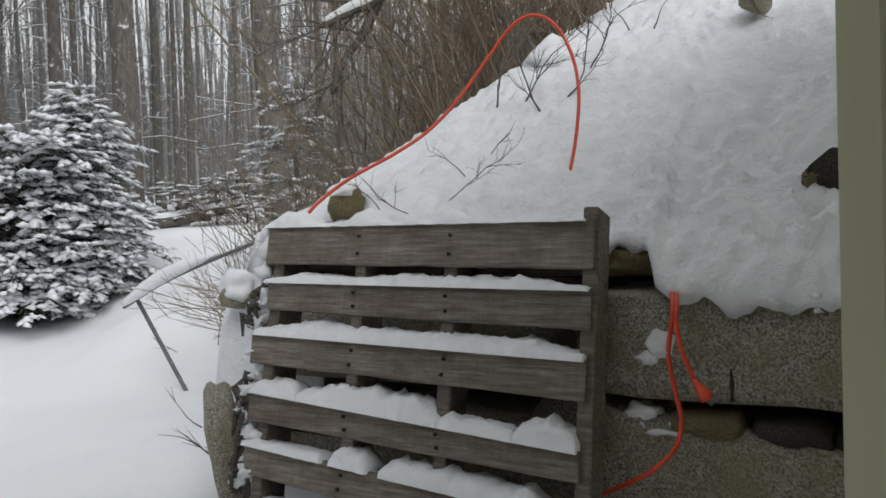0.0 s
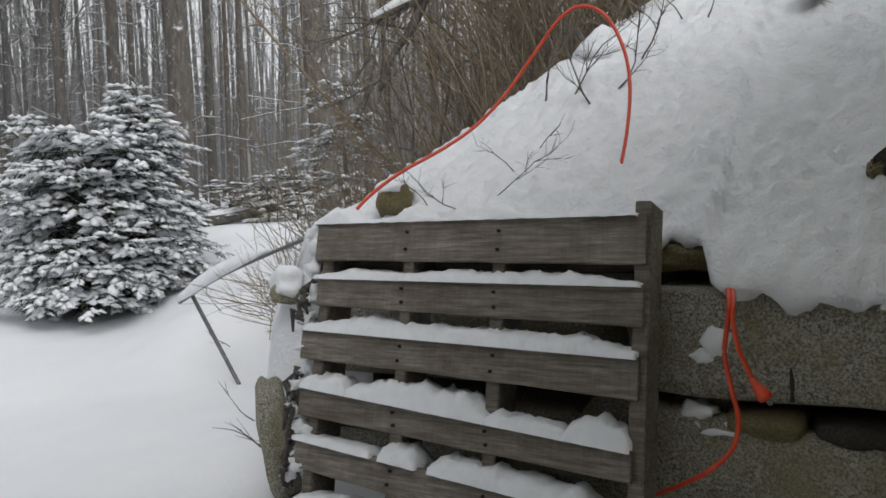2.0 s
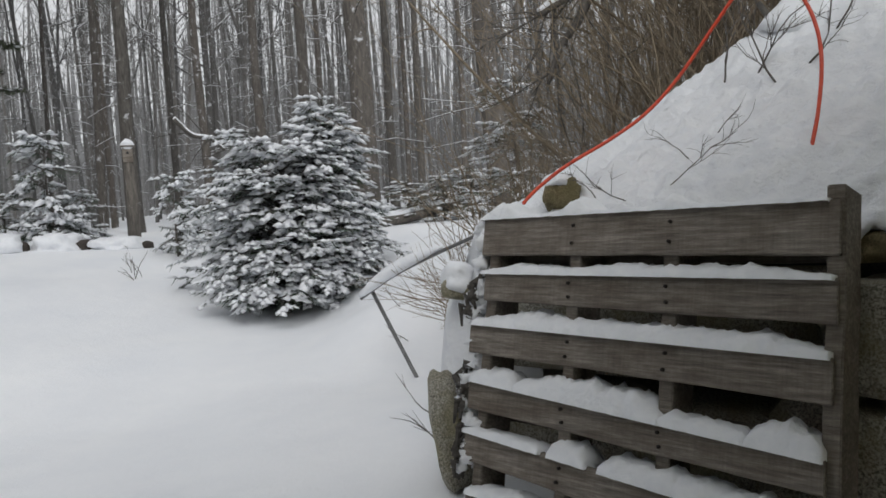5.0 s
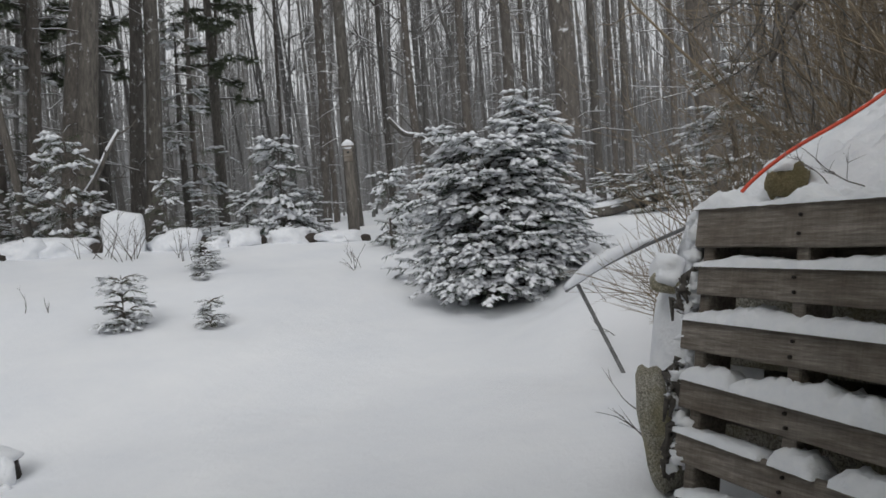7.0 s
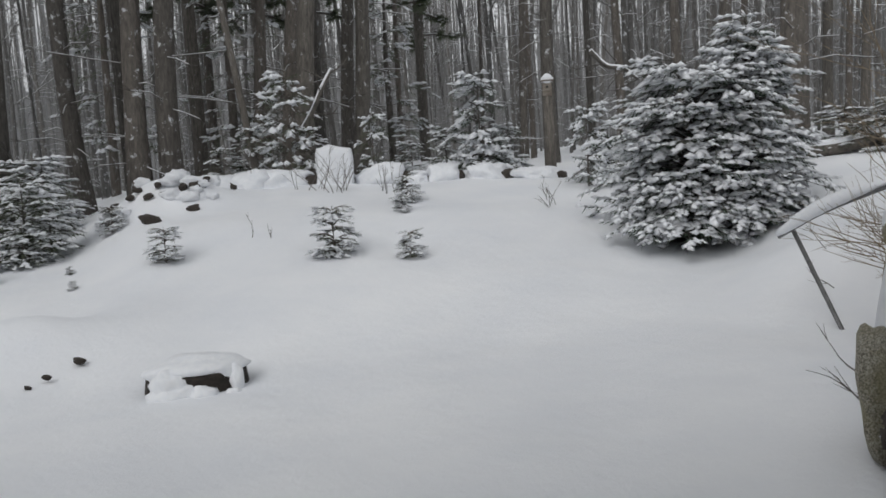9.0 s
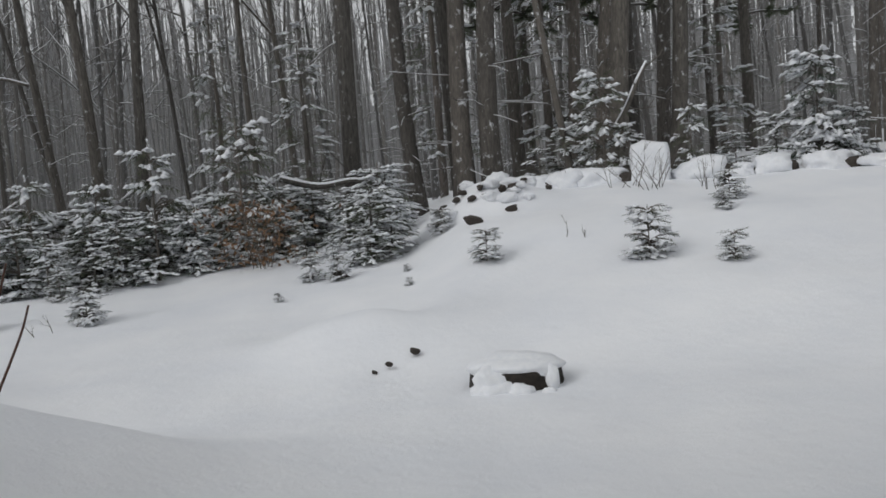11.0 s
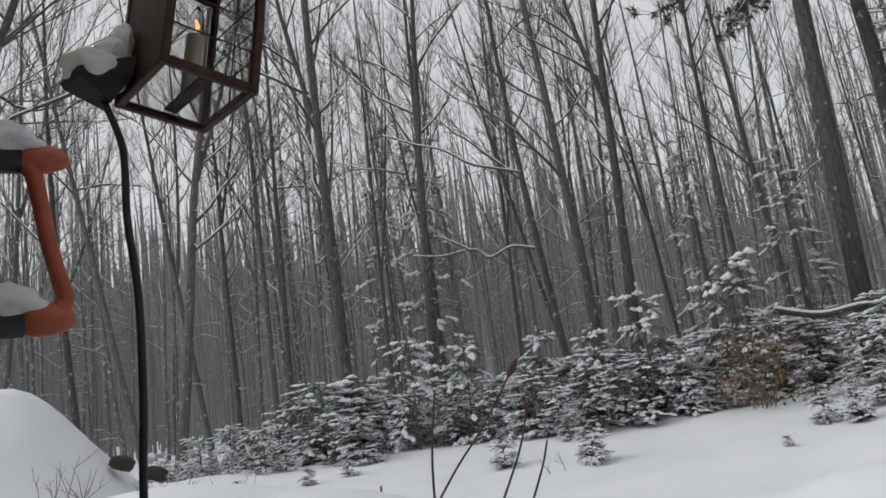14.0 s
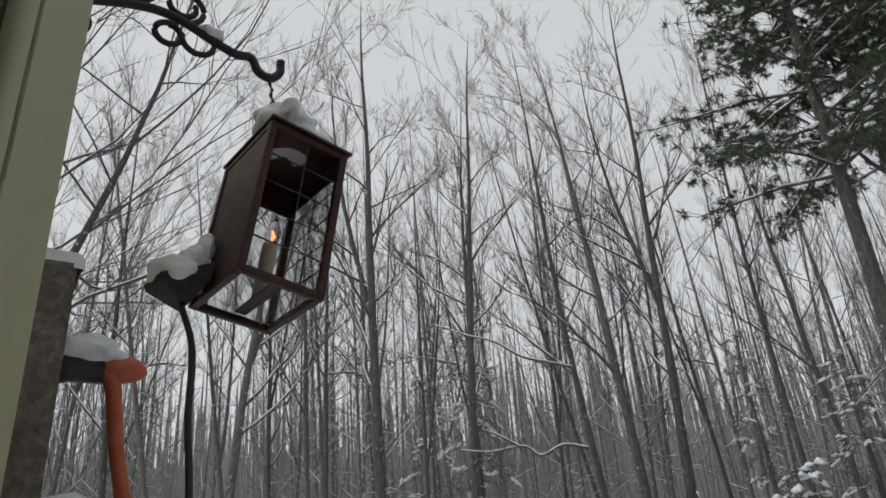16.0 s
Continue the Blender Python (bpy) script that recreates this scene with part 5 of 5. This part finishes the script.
def make_woods():
    rng = random.Random(78)
    # The far trees' paler bark colour stands in for haze.
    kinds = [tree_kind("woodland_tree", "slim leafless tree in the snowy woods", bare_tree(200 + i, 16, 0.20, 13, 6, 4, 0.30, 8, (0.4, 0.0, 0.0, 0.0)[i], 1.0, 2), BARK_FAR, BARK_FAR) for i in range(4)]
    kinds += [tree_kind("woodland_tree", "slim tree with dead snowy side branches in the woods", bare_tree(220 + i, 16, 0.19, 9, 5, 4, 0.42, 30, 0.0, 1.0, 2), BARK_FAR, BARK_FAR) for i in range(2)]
    spots = []
    for i in range(320):
        az = rng.uniform(-14, 152)
        r = 21 + 28 * rng.random() ** 0.85
        k = rng.randrange(4) if (az > 78 or rng.random() < 0.4) else rng.choice((4, 5))
        g = rng.uniform(0.45, 1.2) * (0.85 if az > 78 else 1)
        h = rng.uniform(0.85, 1.3) if az > 78 else rng.uniform(0.9, 1.25)
        spots.append((k, sideways(az, r, rng.uniform(0, 360), g, h, rng.gauss(0, 2.2))))
    plant(kinds, spots)
    far = Buf()
    for i in range(2300):
        az, r = rng.uniform(-20, 160), rng.uniform(44, 105)
        p = at(az, r)
        z = ground(p.x, p.y) - 0.5
        h = rng.uniform(13, 24)
        a, c = rng.gauss(0, 0.5), rng.gauss(0, 0.5)
        far.tube([(p.x, p.y, z), (p.x + a * 0.7, p.y + c, z + h * 0.6), (p.x + a * 1.8, p.y + c * 1.5, z + h)], [rng.uniform(0.06, 0.17), 0.07, 0.015], 4, False)
        for j in range(15):
            k = rng.uniform(0.2, 0.97)
            q = Vector((p.x + a * k, p.y + c * k, z + h * k))
            b = rng.uniform(0, 6.28)
            ln = rng.uniform(0.8, 3.0) * (1.2 - 0.6 * k)
            far.tube([q, q + Vector((math.cos(b) * ln * 0.45, math.sin(b) * ln * 0.45, ln * 0.4)), q + Vector((math.cos(b) * ln * 0.65, math.sin(b) * ln * 0.65, ln))], [0.03, 0.02, 0.006], 3, False)
    tagged(part("far_woods", far, BARK_HAZE), "dense bare woods with haze-pale bark behind the nearer trees", "woods", kind="stuff")
    # Added grey ring imitating hazy distance; its ragged top hints at treetops.
    haze_ring = Buf()
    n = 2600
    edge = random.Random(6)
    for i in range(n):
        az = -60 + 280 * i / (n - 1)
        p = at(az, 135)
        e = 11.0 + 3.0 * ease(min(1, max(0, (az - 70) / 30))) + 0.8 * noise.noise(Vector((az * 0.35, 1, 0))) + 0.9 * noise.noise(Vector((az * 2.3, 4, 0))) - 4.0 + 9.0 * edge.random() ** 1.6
        haze_ring.v += [(p.x, p.y, -6), (p.x, p.y, EYE + 135 * math.tan(radians(e)))]
    haze_ring.f += [(2 * i, 2 * i + 2, 2 * i + 3, 2 * i + 1) for i in range(n - 1)]
    tagged(part("backdrop", haze_ring, MIST), "plain grey backdrop sheet for haze behind the woods, ragged top", "hillside", kind="structure")


make_woods()


def make_firs():
    rng = random.Random(79)
    # the two firs that grow together beside the path
    p = at(29.6, 8.3)
    big = conifer_kind("fir_tree", "wide bushy fir heavily loaded with snow", conifer(3, 1.80, 1.02, 42, 8, 7, 0.27, 0.28, 0.02, 0.15, 0.94), NEEDLE)
    big.matrix_basis = place(p.x, p.y, 20, 1.0, 1.0)
    p = at(26.0, 8.5)
    side = conifer_kind("fir_tree", "slim fir beside the bushy one, loaded with snow", conifer(4, 2.22, 0.74, 34, 6, 6, 0.25, 0.28, 0.02, 0.5, 0.94), NEEDLE)
    side.matrix_basis = place(p.x, p.y, 70, 1.0, 1.0)
    young = [conifer_kind("young_fir", "young dark green fir dusted with snow", conifer(10 + i, 1.0, 0.44, 15, 3, 3, 0.20, 0.30, 0.03, 0.62, (0.75, 0.42, 0.55)[i]), NEEDLE_OLIVE if i else NEEDLE) for i in range(3)]
    spots = []
    for az, r, h, w in ((45.6, 12.8, 1.85, 1.5), (60.3, 12.9, 1.95, 1.5), (37.4, 10.9, 1.25, 0.9), (35.9, 11.2, 1.0, 0.9), (54.0, 12.5, 1.2, 0.8), (63.2, 13.4, 1.1, 1.1), (58.8, 13.2, 1.0, 1.0), (43.5, 13.4, 0.95, 1.1), (48.3, 13.2, 0.9, 1.1), (51.0, 13.5, 0.7, 0.9),
                        (65.2, 13.2, 0.7, 0.9), (17.2, 12, 0.8, 1.2), (20.0, 12.5, 0.7, 1.3), (15.0, 12.2, 0.9, 1.2)):
        p = at(az, r)
        spots.append((rng.randrange(3), place(p.x, p.y, rng.uniform(0, 360), w, h)))
    for i in range(140):
        az = rng.uniform(77, 132)
        edge = 10.9 + 0.9 * math.sin(az * 0.3) + (0.8 if az > 95 else 0.0)
        r = edge + rng.random() ** 1.4 * 6
        p = at(az, r)
        h = rng.uniform(0.4, 1.3) * (0.8 + 0.4 * (r > edge + 1.5)) * (1.0 if az < 122 else 0.7)
        spots.append((rng.randrange(3), place(p.x, p.y, rng.uniform(0, 360), h * rng.uniform(0.95, 1.4), h)))
    for az, r, h in ((88.2, 12.6, 2.4), (94.4, 12.4, 2.1), (112.5, 12.4, 1.9), (98.3, 12.4, 1.6), (108.3, 12.3, 1.7), (102.5, 12.6, 1.7), (77.3, 11.9, 1.0)):
        p = at(az, r)
        spots.append((rng.randrange(3), place(p.x, p.y, rng.uniform(0, 360), h * 0.7, h)))
    plant(young, spots)
    # saplings in the snow field
    sap = [conifer_kind("fir_sapling", "tiny fir sapling poking out of the snow", conifer(30 + i, 0.42, 0.20, 13, 3, 4, 0.13, 0.15, 0.04, 0.32, 0.72), NEEDLE_OLIVE) for i in range(2)]
    spots = []
    for az, r, h, k in ((57.3, 7.5, 1.15, 0), (51.3, 7.3, 0.65, 1), (69.7, 8.0, 0.85, 0), (81.5, 9.3, 0.7, 1), (99.6, 9.0, 0.95, 0), (51.5, 10.0, 0.9, 1), (51.9, 9.0, 0.5, 0), (73.2, 10.2, 0.8, 1), (106.2, 9.5, 0.9, 0), (83.5, 9.6, 0.8, 0), (76.1, 8.9, 0.22, 1), (76.0, 8.2, 0.22, 0), (86.2, 8.6, 0.25, 1), (118, 10.4, 0.5, 0), (121, 10.2, 0.5, 1), (126, 10, 0.5, 1)):
        p = at(az, r)
        spots.append((k, place(p.x, p.y, rng.uniform(0, 360), h, h)))
    plant(sap, spots)
    # loose hemlocks behind the bank and among the trunks
    loose = "loose young hemlock with snow on its sprays"
    hem = conifer_kind("hemlock", loose, conifer(50, 2.6, 0.85, 13, 6, 5, 0.25, 0.35, 0.2, 0.75, 0.75), NEEDLE_OLIVE, "hemlock")
    tall = conifer_kind("hemlock", "tall thin hemlock with snow along its layered boughs", conifer(51, 5.2, 1.25, 15, 4, 5, 0.36, 0.40, 0.15, 0.6, 0.5), NEEDLE_OLIVE, "hemlock")
    spots = [(0, place(*at(11.3, 7.6).to_2d(), 0, 1, 0.80))]
    spots += [(1, place(*at(az, r).to_2d(), az * 5, w, h)) for az, r, w, h in ((83.2, 17, 1.0, 0.95), (64.3, 18, 1.3, 1.3), (52.5, 22, 1.3, 1.2), (72.8, 19, 1.3, 1.5), (110.0, 26, 1.5, 2.3), (113.5, 28, 1.4, 2.1), (89.5, 24, 1.2, 1.6))]
    plant([hem, tall], spots)


make_firs()


def pine(seed, height, first, arms, size, spread):
    """A forest conifer: straight trunk, tiers of long boughs with needle tufts."""
    rng = random.Random(seed)
    trunk, green, snow = Buf(), Buf(), Buf()
    trunk.tube([(0, 0, -0.3), (0.05, 0, height * 0.4), (0, 0.1, height)], [0.18, 0.13, 0.03], 9)
    for i in range(arms):
        k = first + (0.99 - first) * (i + rng.random()) / arms
        a = rng.uniform(0, 6.28)
        ln = spread * (1.05 - k) ** 0.6 * rng.uniform(0.6, 1.15)
        v = Vector((math.cos(a), math.sin(a), rng.uniform(-0.05, 0.30)))
        p = Vector((0, 0.1 * k, k * height))
        line = [p, p + v * ln * 0.35, p + v * ln * 0.7 - Vector((0, 0, 0.05 * ln)), p + v * ln - Vector((0, 0, 0.10 * ln))]
        trunk.tube(line, [0.045, 0.03, 0.018, 0.006], 4, False)
        snow.tube([q + Vector((0, 0, 0.025)) for q in line], [0.02, 0.028, 0.02, 0.006], 3, False)
        for j in range(int(8 + ln * 8)):
            t = rng.uniform(0.3, 1.0) * 3
            m = min(int(t), 2)
            c = line[m].lerp(line[m + 1], t - m)
            e = Vector((rng.uniform(-1, 1), rng.uniform(-1, 1), rng.uniform(-0.3, 0.3))) * 0.45 * ln * 0.4
            trunk.tube([c, c + e], [0.008, 0.003], 3, False)
            for _ in range(3):
                q = c + e * rng.uniform(0.5, 1.1)
                for s in range(13):
                    dv = Vector((rng.uniform(-1, 1), rng.uniform(-1, 1), rng.uniform(-0.7, 0.5))).normalized() * size * rng.uniform(0.7, 1.3)
                    wd = dv.cross(Vector((0.3, 0.2, 1))).normalized() * size * 0.07
                    n = len(green.v)
                    green.v += [tuple(q - wd), tuple(q + wd), tuple(q + dv)]
                    green.f.append((n, n + 1, n + 2))
            if rng.random() < 0.3:
                snow.blob(c + e + Vector((0, 0, 0.05)), (size * 0.6, size * 0.45, size * 0.2), rng.random() * 40, 0.4, 0, 1)
    return trunk, green, snow


def make_pines():
    kinds = []
    for i, (h, f, arms, sp) in enumerate(((18, 0.40, 120, 4.2), (14, 0.30, 60, 2.2))):
        t = thing("pine_tree", "tall dark pine with snowy boughs", "pine tree", pose(0, 0, 0))
        tr, g, s = pine(300 + i, h, f, arms, 0.17, sp)
        part("trunk", tr, BARK, t)
        part("needles", g, NEEDLE_OLIVE, t, smooth=False, kind="stuff")
        part("snow", s, SNOW, t, kind="stuff")
        kinds.append(t)
    spots = [(k, sideways(az, r, az * 3, 1.0, h, lean)) for az, r, k, h, lean in ((79.9, 14.0, 0, 1.0, -2.0), (71.5, 16, 0, 1.05, 1), (66.8, 18, 1, 1.0, 0), (58.0, 20, 1, 1.0, 0), (62.0, 21, 1, 1.05, 0), (50.0, 24, 1, 1.0, 0))]
    plant(kinds, spots)


make_pines()


def make_fallen():
    rng = random.Random(91)
    for a, b_, r, label in (((24.5, 0.9, 12.4), (14.0, 2.0, 12.0), 0.12, "fallen snow-covered log across the path"), ((19.8, 1.6, 12.8), (15.0, 2.3, 12.6), 0.09, "fallen log with snow on its upper side"),
                            ((85.3, 2.9, 13.4), (77.0, 1.6, 13.2), 0.06, "fallen snowy branch leaning in the undergrowth"), ((37.0, 9.2, 14.5), (33.6, 6.9, 14.4), 0.05, "broken snowy branch hanging against a tree"),
                            ((59.3, 4.5, 13.0), (56.8, 9.0, 13.2), 0.06, "pale broken branch leaning against a trunk")):
        p, q = ray_point(*a), ray_point(*b_)
        line = smooth_line([p, p.lerp(q, 0.35) + Vector((0, 0, rng.uniform(-0.1, 0.02))), p.lerp(q, 0.7) + Vector((0, 0, rng.uniform(-0.05, 0.1))), q], 5)
        t = Buf()
        t.tube(line, [r * (1 - 0.6 * i / len(line)) for i in range(len(line))], 7)
        for c in line[4:]:
            if rng.random() < 0.6:
                twig(t, c, Vector((rng.uniform(-1, 1), rng.uniform(-1, 1), rng.uniform(-0.3, 1))), rng.uniform(0.4, 0.9), r * 0.25, rng, 1, 0.2, 4, 2)
        log = tagged(part("fallen_branch", t, BARK), label, "branch")
        s = Buf()
        s.tube([c + Vector((0, 0, r * 0.7)) for c in line], [r * 0.75 * (1 - 0.5 * i / len(line)) for i in range(len(line))], 6)
        part("snow_cap", s, SNOW, log)
    # crooked limbs lined with snow between the trunks
    for label, r, runs in (
            ("crooked low limb lined with snow between the trunks", 0.03, (((101.6, 10.3, 15.0), (103.4, 10.7, 14.9), (105.2, 10.1, 14.7), (106.4, 10.9, 14.6), (109.0, 10.7, 14.5), (111.2, 11.0, 14.4)), ((106.6, 10.8, 14.6), (108.0, 11.7, 14.5), (109.2, 12.3, 14.4)))),
            ("drooping high limb lined with snow between the trunks", 0.03, (((101.8, 16.3, 15.4), (104.0, 17.0, 15.2), (105.8, 17.6, 15.1), (107.8, 18.9, 15.0), (110.0, 19.6, 14.9), (112.6, 20.6, 14.8)),))):
        t, sn = Buf(), Buf()
        for run in runs:
            line = smooth_line([ray_point(*p) for p in run], 5)
            n = len(line)
            t.tube(line, [r * (1 - 0.7 * k / n) for k in range(n)], 6)
            sn.tube([c + Vector((0, 0, r * 0.75)) for c in line], [r * (0.75 - 0.45 * k / n) * (1 + 0.3 * noise.noise(c * 5)) for k, c in enumerate(line)], 6)
            for c in line[3::3]:
                twig(t, c, Vector((rng.uniform(-1, 1), rng.uniform(-1, 1), rng.uniform(-0.4, 0.8))), rng.uniform(0.3, 0.8), 0.007, rng, 1, 0.25, 4, 2)
        limb = tagged(part("snowy_limb", t, BARK), label, "branch")
        part("snow_cap", sn, SNOW, limb)
    # leafless shrub before the white boulder, low twigs in the field
    for az, r, n, h in ((57.0, 11.0, 12, 0.8), (59.0, 11.2, 6, 0.5), (53.0, 10.9, 6, 0.5), (62.9, 12.0, 6, 0.9), (40.5, 9.8, 3, 0.35), (39.5, 9.4, 3, 0.3), (63.2, 8.2, 2, 0.3), (101.6, 8.8, 3, 0.32), (126.0, 7.5, 5, 0.5), (132.0, 7.8, 5, 0.4), (137.5, 6.8, 7, 0.6)):
        b = Buf()
        p = at(az, r)
        p.z = ground(p.x, p.y) - 0.03
        for i in range(n):
            twig(b, p + Vector((rng.uniform(-0.2, 0.2), rng.uniform(-0.2, 0.2), 0)), Vector((rng.uniform(-0.6, 0.6), rng.uniform(-0.6, 0.6), 1)), h * rng.uniform(0.6, 1.2), 0.006, rng, 2, 0.2, 5, 2)
        tagged(part("bare_shrub", b, TWIG), "small leafless shrub standing in the snow", "shrub", "shrubs in the snow")
    # a beech sapling that kept its dry leaves
    b, l = Buf(), Buf()
    p = at(87.6, 11.3)
    p.z = ground(p.x, p.y)
    oak = thing("beech_sapling", "sapling with dry russet leaves among the firs", "sapling", pose(*p))
    for i in range(10):
        twig(b, Vector((rng.uniform(-0.3, 0.3), rng.uniform(-0.3, 0.3), 0)), Vector((rng.uniform(-0.5, 0.5), rng.uniform(-0.5, 0.5), 1)), 0.9, 0.008, rng, 1, 0.2, 5, 2)
    for i in range(500):
        c = Vector((rng.gauss(0, 0.38), rng.gauss(0, 0.38), rng.uniform(0.05, 1.0)))
        d, e = Vector((rng.uniform(-1, 1), rng.uniform(-1, 1), rng.uniform(-1, 0.3))).normalized() * 0.05, Vector((rng.uniform(-1, 1), rng.uniform(-1, 1), rng.uniform(-0.5, 0.5))).normalized() * 0.025
        l.add([c - d, c + e, c + d, c - e], [(0, 1, 2, 3)])
    part("stem", b, TWIG, oak)
    part("leaves", l, LEAF_DRY, oak, "dry russet leaves", False, "stuff")


make_fallen()
